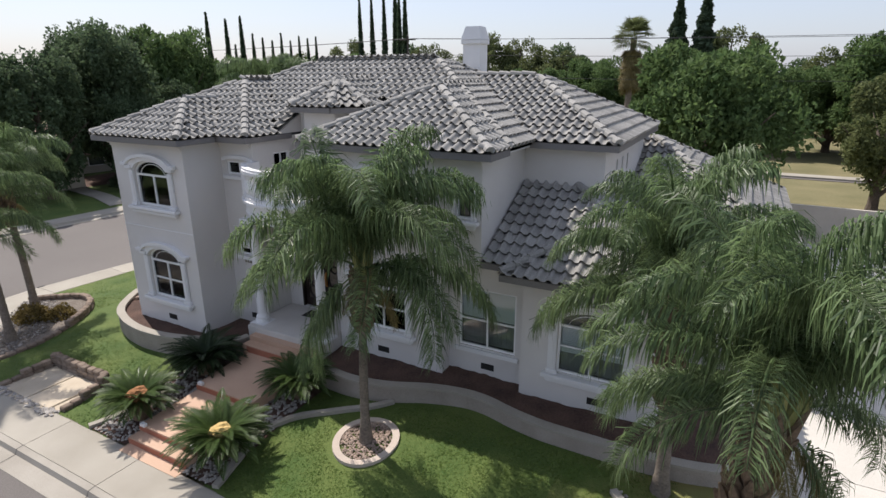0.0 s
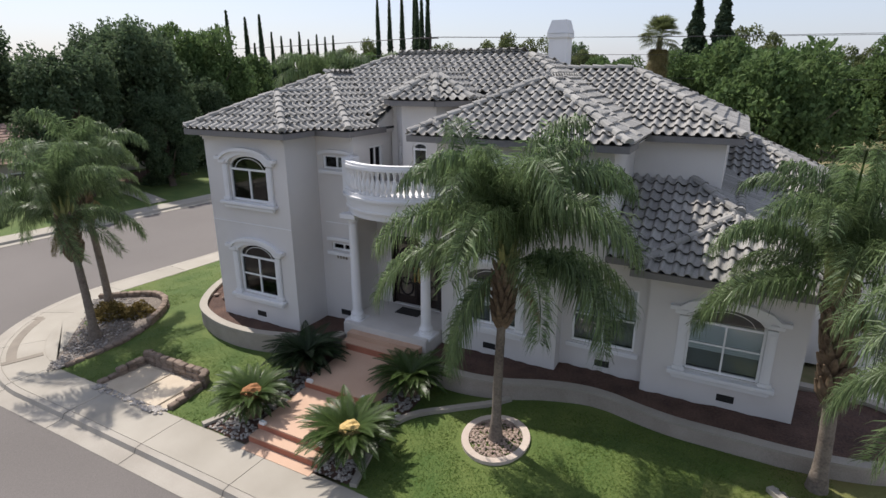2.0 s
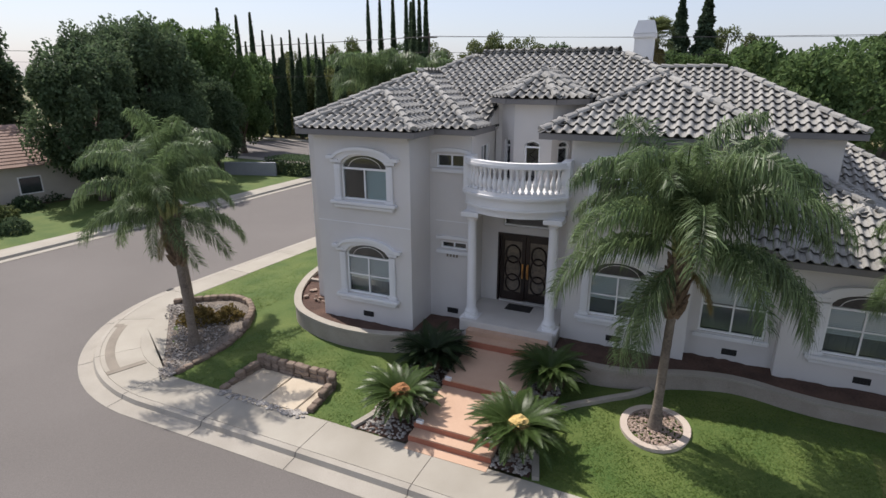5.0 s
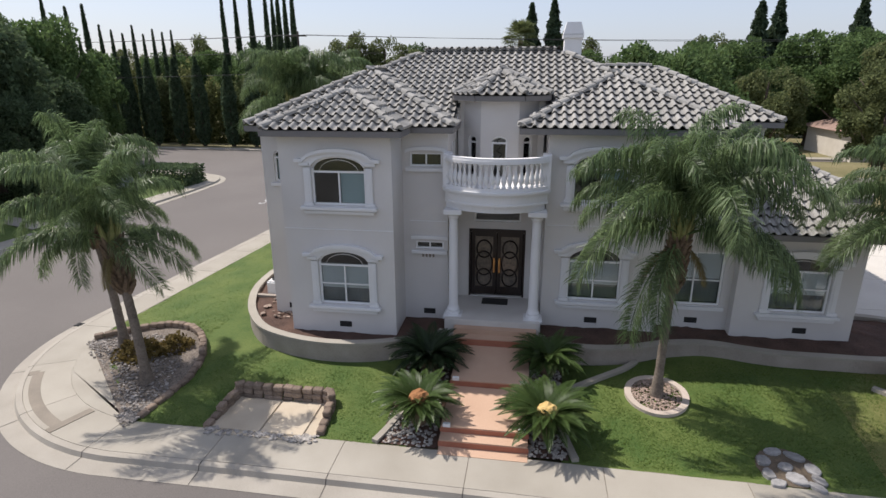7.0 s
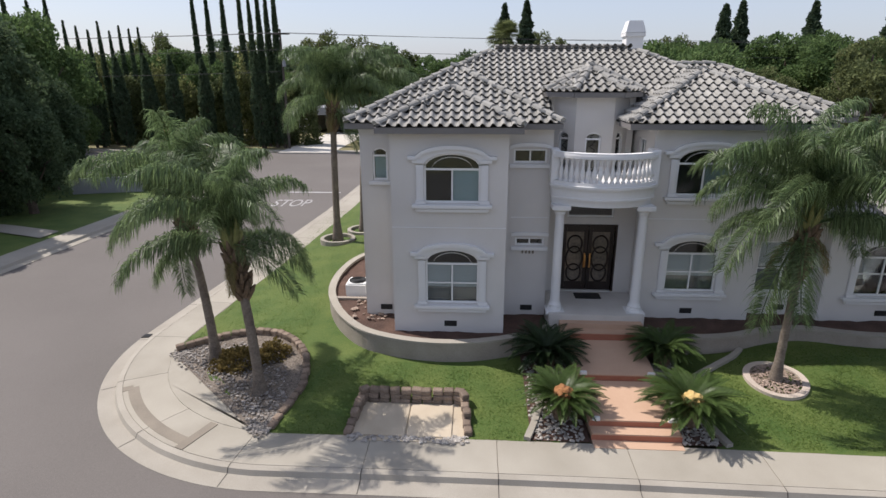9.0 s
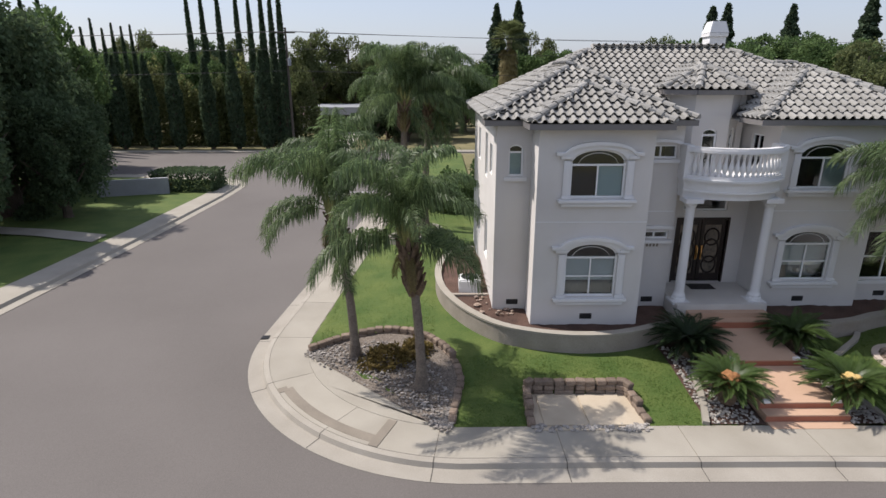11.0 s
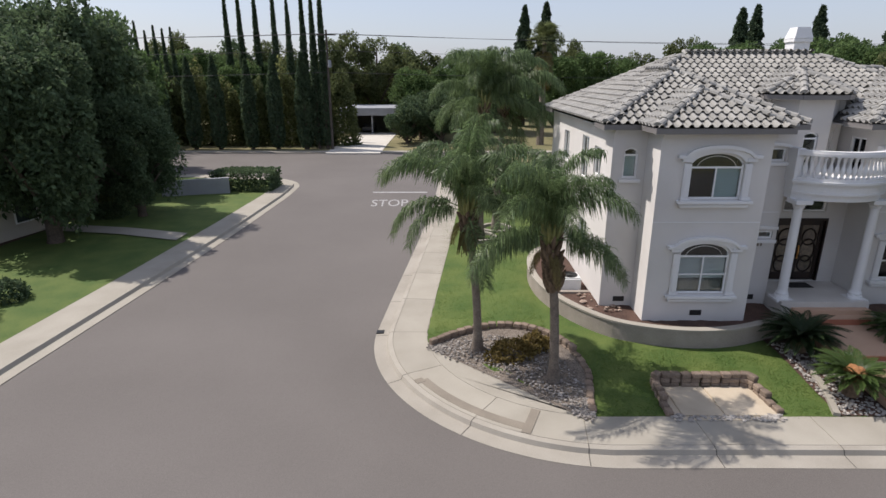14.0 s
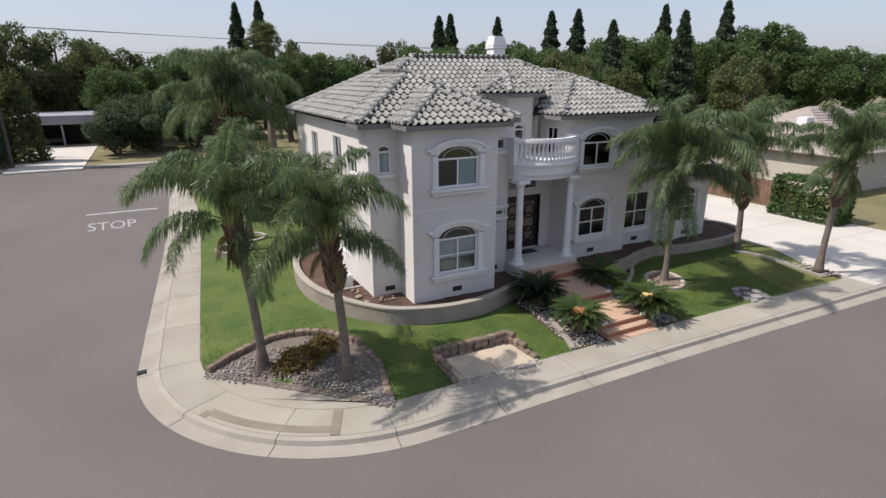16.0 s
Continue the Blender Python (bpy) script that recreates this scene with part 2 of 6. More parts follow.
bm = bmesh.new()
bm.faces.new([bm.verts.new((x, y, -0.02)) for x, y in EDGE[::-1] + [(-23.2, 75.0), (-60.0, 75.0), (-60.0, -24.0), (60.0, -24.0)]][::-1])
bmesh.ops.triangulate(bm, faces=bm.faces)
for fc in bm.faces:
    if fc.normal.z < 0:
        fc.normal_flip()
tagged(part("road", bm, ASPHALT), "worn grey asphalt street wrapping round the corner", "road", kind="structure")

bm = bmesh.new()
box(bm, -23.3, 80, 57.5, 66.0, -0.05, -0.016)
box(bm, -140, -59.9, 45.0, 57.5, -0.05, -0.016)
tagged(part("road_cross", bm, ASPHALT), "grey asphalt cross street in front of the cypresses", "road", kind="structure")

# gutter, kerb and slabs along the lot, one piece of pavement a slab
FINE = resample(offset(EDGE, 0.4), 0.3)
kerb = thing("kerb", "pale concrete kerb and gutter along the street corner", "kerb", "structure")
bm = bmesh.new()
ribbon(bm, FINE, offset(FINE, -0.42)[::1], 0.012, -0.012)
part("gutter", bm, CURB, kerb)
bm = bmesh.new()
K1 = offset(FINE, 0.05)
K2 = offset(FINE, 0.2)
ribbon(bm, FINE, K1, 0.012, 0.13)
ribbon(bm, K1, K2, 0.13, 0.15)
part("kerb_stone", bm, CURB, kerb)

pav = thing("pavement", "sunlit beige concrete pavement slabs with joints and palm shadows", "pavement", "structure")
COARSE = [i for i in range(0, len(FINE), 10)]
GOUT = offset(FINE, -0.41)
for i in COARSE[1:-1]:
    if FINE[i][0] > 12 or FINE[i][1] > 44:
        continue
    tx, ty = FINE[i + 1][0] - FINE[i - 1][0], FINE[i + 1][1] - FINE[i - 1][1]
    ln = math.hypot(tx, ty)
    tx, ty = tx / ln * 0.011, ty / ln * 0.011
    bm = bmesh.new()
    rows = [[bm.verts.new((p[0] + q * tx, p[1] + q * ty, z)) for q in (-1, 1)] for p, z in ((GOUT[i], -0.008), (FINE[i], 0.017), (K1[i], 0.135), (K2[i], 0.154))]
    for ra, rb in zip(rows, rows[1:]):
        bm.faces.new((ra[0], ra[1], rb[1], rb[0]))
    part("joint", bm, TAR, kerb)
O1, O2 = offset(FINE, 0.212), offset(FINE, 1.35)
for a, b in zip(COARSE, COARSE[1:]):
    if FINE[a][0] > 12 or FINE[a][1] > 44:
        continue
    idx = list(range(a, b + 1))
    def cut(line):
        q = [line[i] for i in idx]
        (x0, y0), (x1, y1), (x2, y2), (x3, y3) = q[0], q[1], q[-2], q[-1]
        q[0] = (x0 + (x1 - x0) * 0.03, y0 + (y1 - y0) * 0.03)
        q[-1] = (x3 + (x2 - x3) * 0.03, y3 + (y2 - y3) * 0.03)
        return q
    ring = cut(O1)[::-1] + cut(O2)
    bm = bmesh.new()
    prism(bm, ring[::-1], 0.0, 0.15)
    bmesh.ops.recalc_face_normals(bm, faces=bm.faces)
    part("slab", bm, CONC, pav)
bm = bmesh.new()
ribbon(bm, offset(FINE, 0.15), offset(FINE, 1.38), 0.138, 0.138)
part("joint_bed", bm, STRIP, pav)
# wider corner of the pavement, inside the curve
bm = bmesh.new()
prism(bm, arc(-19.8, 11.0, 4.842, 193, 264, 16) + [(-20.3, 6.08), (-24.42, 9.9)], 0.05, 0.156)
bmesh.ops.recalc_face_normals(bm, faces=bm.faces)
part("corner_slab", bm, CONC, pav)
# aged strip round the kerb ramp at the corner
bm = bmesh.new()
A1 = arc(-19.8, 11.0, 5.72, 212, 248, 14)
bar(bm, A1, 0.28, 0.1, 0.156)
bar(bm, [(-19.8 + r * math.cos(radians(212)), 11.0 + r * math.sin(radians(212))) for r in (5.72, 5.98)], 0.24, 0.1, 0.16)
bar(bm, [(-19.8 + r * math.cos(radians(248)), 11.0 + r * math.sin(radians(248))) for r in (4.9, 5.4, 5.98)], 0.24, 0.1, 0.164)
part("ramp_border", bm, STRIP, pav, "darker aged concrete border of the kerb ramp")
bm = bmesh.new()
box(bm, -26.42, -26.16, 11.24, 11.5, -0.02, 0.016)
for k in range(4):
    box(bm, -26.4 + 0.065 * k, -26.365 + 0.065 * k, 11.25, 11.49, 0.016, 0.028)
tagged(part("drain_grate", bm, IRON), "dark iron storm drain grate set in the gutter", "drain")


def lawn_z(x, y):
    """Height of the lot's ground: rises from the pavement towards the house."""
    d = max(0.0, min(1.0, (y - 6.2) / 3.4)) if x > -19.5 else max(0.0, min(1.0, (min(y - 6.2, (x + 24.4) * 1.0)) / 3.6))
    top = 0.42 if x < -12.5 else 0.42 + 0.2 * max(0.0, min(1.0, (x + 10) / 5.0))
    if x < -19.8 and y < 10.2 and (x + 24.42) * 3.82 + (y - 9.9) * 4.12 < 0.5:
        return -0.06
    if -18.15 < x < -15.35 and y < 7.62:
        return 0.1
    return 0.14 + (top - 0.14) * d * d * (3 - 2 * d)


def sheet(name, material, a, b, label, steps=44):
    bm = bmesh.new()
    ribbon(bm, a, b, 0.0, 0.0, steps)
    for v in bm.verts:
        v.co.z = lawn_z(v.co.x, v.co.y) + 0.012 * noise.noise(v.co * 1.7)
    return tagged(part(name, bm, material, smooth=True), label, "lawn", kind="structure")


INNER = [p for p in offset(FINE, 1.36) if p[1] < 55 and p[0] < -12.9]
sheet("lawn", LAWN, INNER, [(-18.0 + 4.4 * max(0, min(1, (i / len(INNER) - 0.72) / 0.28)), min(p[1] + 1.0, 55) if p[1] > 13 else max(11.2 - 1.2 * max(0, (i / len(INNER) - 0.8) * 5), 10.0)) for i, p in enumerate(INNER)], "mown green lawn sloping down to the corner pavement")
INNER2 = [p for p in offset(FINE, 1.36) if -9.6 < p[0] < 0.9]
BACK2 = [(-9.6 + 10.5 * i / (len(INNER2) - 1), 11.15) for i in range(len(INNER2))]
CUT = int(len(INNER2) * 0.66)
sheet("lawn", LAWN, INNER2[:CUT + 1], BACK2[:CUT + 1], "mown green lawn below the curved planter wall")
sheet("lawn", DRYLAWN, INNER2[CUT:], BACK2[CUT:], "lawn with dry brown patches beside the driveway bed")

# ---- the house ----
house = thing("house", "two-storey pale stucco house with grey S-tile hip roofs", "house")


def wall(name, x0, x1, z0, z1, y, t, holes, turn=None, material=STUCCO, parent=house):
    """A wall of thickness t with openings (x, sill, width, height, arch rise) cut through it. Front face at y; turn maps it elsewhere."""
    bm = bmesh.new()
    xs = {x0, x1}
    for hx, hz, w, h, r in holes:
        n = 10 if r else 1
        xs |= {round(hx - w / 2 + w * i / n, 4) for i in range(n + 1)}
    xs = sorted(xs)

    def top(hole, x):
        hx, hz, w, h, r = hole
        u = max(-1, min(1, (x - hx) / (w / 2)))
        return hz + h - r + (r * math.sqrt(max(0.0, 1 - u * u * 0.96)) - r * 0.2 if r else 0) + (r * 0.2 if r else 0)

    for a, b in zip(xs, xs[1:]):
        if b - a < 1e-4:
            continue
        inside = sorted([h for h in holes if h[0] - h[2] / 2 - 1e-3 <= a and b <= h[0] + h[2] / 2 + 1e-3], key=lambda h: h[1])
        la, lb = z0, z0
        for h in inside + [None]:
            ha, hb = (z1, z1) if h is None else (h[1], h[1])
            v = [bm.verts.new(p) for p in ((a, y, la), (b, y, lb), (b, y, hb), (a, y, ha), (a, y + t, la), (b, y + t, lb), (b, y + t, hb), (a, y + t, ha))]
            for f in ((0, 1, 2, 3), (5, 4, 7, 6), (3, 2, 6, 7), (1, 0, 4, 5), (0, 3, 7, 4), (2, 1, 5, 6)):
                bm.faces.new([v[i] for i in f])
            if h:
                la, lb = top(h, a), top(h, b)
    bmesh.ops.remove_doubles(bm, verts=bm.verts, dist=1e-4)
    seen = {}
    bm.verts.index_update()
    for fc in bm.faces:
        seen.setdefault(frozenset(v.index for v in fc.verts), []).append(fc)
    bmesh.ops.delete(bm, geom=[fc for g in seen.values() if len(g) > 1 for fc in g], context="FACES_ONLY")
    if turn:
        bmesh.ops.transform(bm, matrix=turn, verts=bm.verts)
    return part(name, bm, material, parent)


def arch_pts(cx, z, w, h, r, n=12):
    """The upper outline of an arched opening, from left to right."""
    out = []
    for i in range(n + 1):
        u = -1 + 2 * i / n
        out.append((cx + u * w / 2, z + h - r + r * math.sqrt(max(0.0, 1 - u * u * 0.96))))
    return out


def strip_xz(bm, lo, hi, y0, y1):
    """A band between two lines in the upright plane, given depth."""
    rows = [[bm.verts.new((p[0], y, p[1])) for p, y in ((a, y0), (b, y0), (b, y1), (a, y1))] for a, b in zip(lo, hi)]
    for r, s in zip(rows, rows[1:]):
        for k in range(4):
            bm.faces.new((r[k], r[(k + 1) % 4], s[(k + 1) % 4], s[k]))
    bm.faces.new(rows[0][::-1])
    bm.faces.new(rows[-1])
    bmesh.ops.recalc_face_normals(bm, faces=bm.faces)


def window(cx, z, w, h, r, y, turn=None, surround=True, mid=True, cross=0.0, blind=0.5, sill=True, hood=True, blind_mat=None, right=False, label="white vinyl window with stucco surround"):
    """A window in an opening: frame and bars, glass, blind, stucco surround with hood and sill."""
    wn_ = new("window")
    wn_.parent = house
    wn_["label"] = label
    made = []
    bm = bmesh.new()
    f = 0.055
    box(bm, cx - w / 2, cx - w / 2 + f, y + 0.05, y + 0.12, z, z + h - r * 0.8)
    box(bm, cx + w / 2 - f, cx + w / 2, y + 0.05, y + 0.12, z, z + h - r * 0.8)
    box(bm, cx - w / 2 + f, cx + w / 2 - f, y + 0.05, y + 0.12, z, z + f)
    if r:
        top = arch_pts(cx, z, w, h, r)
        strip_xz(bm, [(p[0] * 0.97 + cx * 0.03, p[1] - f) for p in top], top, y + 0.05, y + 0.12)
        box(bm, cx - w / 2 + f, cx + w / 2 - f, y + 0.05, y + 0.12, z + h - r * 1.08 - f, z + h - r * 1.08)
    else:
        box(bm, cx - w / 2 + f, cx + w / 2 - f, y + 0.05, y + 0.12, z + h - f, z + h)
    if mid:
        box(bm, cx - 0.022, cx + 0.022, y + 0.055, y + 0.115, z + f, z + h - (r * 1.08 + f if r else f))
    if cross:
        for s in (-1, 1):
            xa, xb = (cx - w / 2 + f, cx - 0.022) if s < 0 else (cx + 0.022, cx + w / 2 - f)
            box(bm, xa, xb, y + 0.06, y + 0.11, z + cross - 0.02, z + cross + 0.02)
    if r and w > 1:
        strip_xz(bm, [(cx + (p[0] - cx) * 0.74, p[1] - 0.125) for p in top], [(cx + (p[0] - cx) * 0.74, p[1] - 0.11) for p in top], y + 0.06, y + 0.08)
    made.append(part("frame", bm, VINYL, wn_))
    bm = bmesh.new()
    lo = [(p[0], z + 0.01) for p in arch_pts(cx, z, w - 0.02, h - 0.02, r)]
    strip_xz(bm, lo, arch_pts(cx, z, w - 0.02, h - 0.02, r), y + 0.083, y + 0.09)
    pane = part("pane", bm, GLASS, wn_)
    pane.visible_shadow = False
    made.append(pane)
    if blind:
        hh = (h - r * 1.1 - f) * blind
        zt = z + h - r * 1.1 - f
        bm = bmesh.new()
        n = max(3, int(hh / 0.05))
        for k in range(n):
            box(bm, cx + 0.02 if right else cx - w / 2 + f, cx + w / 2 - f, y + 0.15, y + 0.165, zt - hh * (k + 1) / n + 0.006, zt - hh * k / n)
        made.append(part("blind", bm, blind_mat or BLIND, wn_, "pale grey blind half drawn"))
        if blind < 0.85:
            bm = bmesh.new()
            n = max(8, int(w / 0.07))
            xs = [cx - w / 2 + f + (w - 2 * f) * k / n for k in range(n)]
            for k, xa in enumerate(xs):
                box(bm, xa, xa + (w - 2 * f) / n, y + 0.19 + 0.012 * (k % 2), y + 0.205 + 0.012 * (k % 2), z + f, zt)
            made.append(part("curtain", bm, SHEER, wn_, "grey gathered sheer curtain"))
    if surround:
        j = 0.22 if w > 1 else 0.08
        spring = z + h - r * 0.82
        for sd in (-1, 1):
            bm = bmesh.new()
            a, b = sorted((cx + sd * w / 2, cx + sd * (w / 2 + j)))
            box(bm, a + 0.004, b - 0.004, y - 0.07, y - 0.002, z - 0.02, spring, 0.012)
            box(bm, (a + b) / 2 - 0.05, (a + b) / 2 + 0.05, y - 0.085, y - 0.07, z + 0.08, spring - 0.1, 0.006)
            box(bm, a - 0.02, b + 0.05, y - 0.12, y - 0.002, z - 0.02, z + 0.08, 0.015)
            made.append(part("jamb", bm, TRIM, wn_))
        if hood:
            rr = r or 0.12
            k = (w + 2 * j) / w
            inn = [(cx + (p[0] - cx) * k, p[1] + 0.02) for p in arch_pts(cx, z, w, h, rr * 0.92)]
            bm = bmesh.new()
            strip_xz(bm, [(cx + (p[0] - cx) / k, p[1] - 0.02) for p in inn], [(p[0], p[1] + 0.1) for p in inn], y - 0.075, y - 0.002)
            strip_xz(bm, [(p[0], p[1] + 0.1) for p in inn], [(p[0] * 1.0, p[1] + 0.2) for p in inn], y - 0.16, y - 0.002)
            for sd, (px, pz) in ((-1, inn[0]), (1, inn[-1])):
                x0, x1 = sorted((px - sd * 0.02, px + sd * 0.22))
                box(bm, x0, x1, y - 0.16, y - 0.002, pz + 0.1, pz + 0.2, 0.012)
                x0, x1 = sorted((px - sd * 0.2, px + sd * 0.1))
                box(bm, x0, x1, y - 0.12, y - 0.002, pz, pz + 0.097, 0.012)
            made.append(part("hood", bm, TRIM, wn_))
        if sill:
            bm = bmesh.new()
            box(bm, cx - w / 2 - j - 0.12, cx + w / 2 + j + 0.12, y - 0.2, y - 0.002, z - 0.12, z - 0.025, 0.015)
            box(bm, cx - w / 2 - j - 0.03, cx + w / 2 + j + 0.03, y - 0.13, y - 0.002, z - 0.25, z - 0.125, 0.03)
            made.append(part("sill", bm, TRIM, wn_))
    if turn:
        wn_.matrix_basis = turn
    return wn_


Z0 = 0.3
EAVE = 7.02
# front walls: bay, setbacks, wing
BAY, SET, WING, REC, LOW = 10.35, 11.7, 11.7, 12.15, 11.8
BIG = [(-15.86, 1.87, 1.58, 1.7, 0.4), (-15.87, 4.96, 1.6, 1.42, 0.4)]
wall("wall_bay", -17.62, -14.3, Z0, EAVE, BAY, 0.2, BIG)
SETL = 11.52
NARROW = (-18.1, 5.4, 0.46, 0.98, 0.2)
wall("wall_setback", -18.7, -17.62, Z0, EAVE, SETL, 0.2, [NARROW])
wall("wall_hall", -14.3, -12.9, Z0, EAVE, SET, 0.2, [(-13.48, 3.32, 0.9, 0.26, 0), (-13.57, 5.92, 1.0, 0.42, 0)])
WW = [(-8.4, 1.87, 1.58, 1.7, 0.4), (-8.4, 4.96, 1.6, 1.42, 0.4)]
wall("wall_wing", -9.95, -6.47, Z0, 4.2, WING, 0.2, WW[:1])
wall("wall_wing_upper", -9.95, -5.35, 4.2, EAVE, WING, 0.2, WW[1:] + [(-5.83, 5.42, 0.46, 0.92, 0.16)])
window(-5.83, 5.42, 0.46, 0.92, 0.16, WING, surround=True, mid=False, blind=0, hood=False, label="narrow arched window with iron scrollwork")
wall("wall_recess", -6.47, -4.25, Z0, 4.3, REC, 0.2, [(-5.35, 1.72, 1.65, 1.72, 0)])
wall("wall_low", -4.25, -0.9, Z0, 4.2, LOW, 0.2, [(-2.5, 1.78, 1.62, 1.72, 0.4)])
window(*BIG[0], BAY, cross=0.64, blind=0.6)
window(*BIG[1], BAY, cross=0, blind=1.0, blind_mat=CURTAIN, right=True, label="white vinyl slider window with teal curtain and stucco surround")
window(*WW[0], WING, cross=0.64, blind=0.6)
window(*WW[1], WING, cross=0, blind=1.0, blind_mat=CURTAIN, right=True, label="white vinyl slider window with teal curtain and stucco surround")
window(-5.35, 1.72, 1.65, 1.72, 0, REC, cross=0.8, blind=0.5, surround=False, label="plain white vinyl window in a recessed wall")
window(-2.5, 1.78, 1.62, 1.72, 0.4, LOW, cross=0.72, blind=0.58)
window(*NARROW, SETL, surround=False, mid=False, blind=1.0, blind_mat=CURTAIN, label="narrow arched window with teal curtain")
window(-13.48, 3.32, 0.9, 0.26, 0, SET, surround=False, blind=0, label="small white slot window above the house digits")
window(-13.57, 5.92, 1.0, 0.42, 0, SET, surround=False, blind=0, label="small white slider window with arched stucco hood")
for (cx, z, w, h, r, y) in ((-13.48, 3.32, 0.9, 0.26, 0.03, SET), (-13.57, 5.92, 1.0, 0.42, 0.12, SET), (*NARROW, SETL), (-5.35, 1.72, 1.65, 1.72, 0.0, REC)):
    bm = bmesh.new()
    box(bm, cx - w / 2 - 0.12, cx + w / 2 + 0.12, y - 0.1, y - 0.002, z - 0.14, z - 0.03, 0.012)
    if r and w > 0.5:
        k = (w + 0.26) / w
        inn = [(cx + (p[0] - cx) * k, p[1] + 0.08) for p in arch_pts(cx, z, w, h, r)]
        strip_xz(bm, inn, [(p[0], p[1] + 0.1) for p in inn], y - 0.07, y - 0.002)
    part("window_ledge", bm, TRIM, house)

# returns, sides and back
def sidewall(name, x, ya, yb, z0, z1, holes=(), out=-1):
    """A wall along y whose outer face is at x, facing -x (out -1) or +x."""
    if out < 0:
        turn = Matrix(((0, 1, 0, 0), (-1, 0, 0, 0), (0, 0, 1, 0), (0, 0, 0, 1)))
        return wall(name, -yb, -ya, z0, z1, x, 0.2, [(-h[0], *h[1:]) for h in holes], turn)
    turn = Matrix(((0, -1, 0, 0), (1, 0, 0, 0), (0, 0, 1, 0), (0, 0, 0, 1)))
    return wall(name, ya, yb, z0, z1, -x, 0.2, list(holes), turn)


TURN_L = Matrix(((0, 1, 0, 0), (-1, 0, 0, 0), (0, 0, 1, 0), (0, 0, 0, 1)))
TURN_R = Matrix(((0, -1, 0, 0), (1, 0, 0, 0), (0, 0, 1, 0), (0, 0, 0, 1)))
SIDE = [(13.2, 5.2, 0.9, 1.0, 0), (15.0, 4.8, 1.0, 1.6, 0), (18.3, 5.0, 1.0, 1.3, 0), (14.6, 1.8, 1.2, 1.5, 0), (18.0, 1.8, 1.2, 1.5, 0)]
sidewall("wall_west", -18.7, 11.72, 21.3, Z0, EAVE, SIDE)
for y, z, w, h, r in SIDE:
    window(-y, z, w, h, r, -18.7, TURN_L, surround=False, blind=0.9, blind_mat=CURTAIN, label="white vinyl window in the sunlit side wall")
sidewall("wall_bay_west", -17.62, 10.55, 11.52, Z0, EAVE)
sidewall("wall_bay_east", -14.3, 10.55, 11.9, Z0, EAVE, (), 1)
sidewall("wall_wing_east", -5.35, 11.9, 16.0, 4.2, EAVE, (), 1)
sidewall("wall_recess_west", -6.47, 11.9, 12.35, Z0, 4.2, (), 1)
sidewall("wall_low_west", -4.25, 12.0, 12.35, Z0, 4.2, (), -1)
sidewall("wall_low_east", -0.9, 12.0, 17.2, Z0, 4.2, (), 1)
wall("wall_garage", -0.9, 1.4, Z0 - 0.2, 4.2, 17.2, 0.2, [])
sidewall("wall_garage_east", 1.4, 17.4, 25.8, Z0 - 0.2, 4.2, (), 1)
wall("wall_upper_east_front", -5.35, -3.1, 4.2, EAVE, 14.6, 0.2, [])
sidewall("wall_upper_east", -3.1, 14.8, 20.7, 4.2, EAVE, [(16.2, 6.0, 0.22, 0.5, 0), (17.0, 6.0, 0.22, 0.5, 0), (17.8, 6.0, 0.22, 0.5, 0)], 1)
wall("wall_north", -18.7, -3.2, Z0, EAVE, 21.3, 0.2, [])
wall("wall_north_garage", -3.2, 1.4, Z0, 4.2, 25.6, 0.2, [])
bm = bmesh.new()
box(bm, -6.46, -5.36, WING + 0.2, REC + 0.2, 4.2, 4.3)
box(bm, -18.5, -14.5, 11.9, 21.2, 4.2, 4.35)
box(bm, -9.7, -5.5, 12.4, 21.2, 4.2, 4.35)
part("floor_slab", bm, STUCCO, house)
# added floors and partitions, coloured dark to stand for unlit rooms
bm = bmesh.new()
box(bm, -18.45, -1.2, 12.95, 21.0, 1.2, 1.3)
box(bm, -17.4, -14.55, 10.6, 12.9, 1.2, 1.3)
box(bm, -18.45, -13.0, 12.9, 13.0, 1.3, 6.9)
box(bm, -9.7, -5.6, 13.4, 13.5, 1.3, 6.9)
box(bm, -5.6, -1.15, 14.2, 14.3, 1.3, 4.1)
part("interior", bm, INNER_SHADE, house, "dark-coloured floors and partitions added behind the windows as room shade")
# raised score line between the storeys
for x0, x1, y in ((-17.62, -14.3, BAY), (-14.1, -12.95, SET), (-9.9, -6.47, WING)):
    part("score_band", boxed(x0 + 0.01, x1 - 0.01, y - 0.012, y - 0.002, 4.22, 4.25), TRIM, house)

# porch: floor, side walls, door, columns, balcony
PY = 12.75
wall("wall_porch", -12.9, -9.95, 1.3, 4.85, PY, 0.2, [(-11.42, 1.42, 1.74, 2.28, 0), (-11.42, 4.0, 1.5, 0.42, 0)])
sidewall("wall_porch_west", -12.9, 11.9, 12.75, 1.3, 4.75, (), 1)
sidewall("wall_porch_east", -9.95, 11.9, 12.75, 1.3, 4.75, (), -1)
bm = bmesh.new()
box(bm, -12.88, -9.97, 10.75, 12.74, Z0, 1.4, 0.02)
part("porch_floor", bm, PORCH, house, "pale tiled porch floor")
window(-11.42, 4.0, 1.5, 0.42, 0, PY, surround=False, mid=False, blind=0, label="leaded transom over the entrance door")
door = new("entrance_door")
door.parent = house
door["label"] = "dark double entrance door with oval glass and iron scrolls"
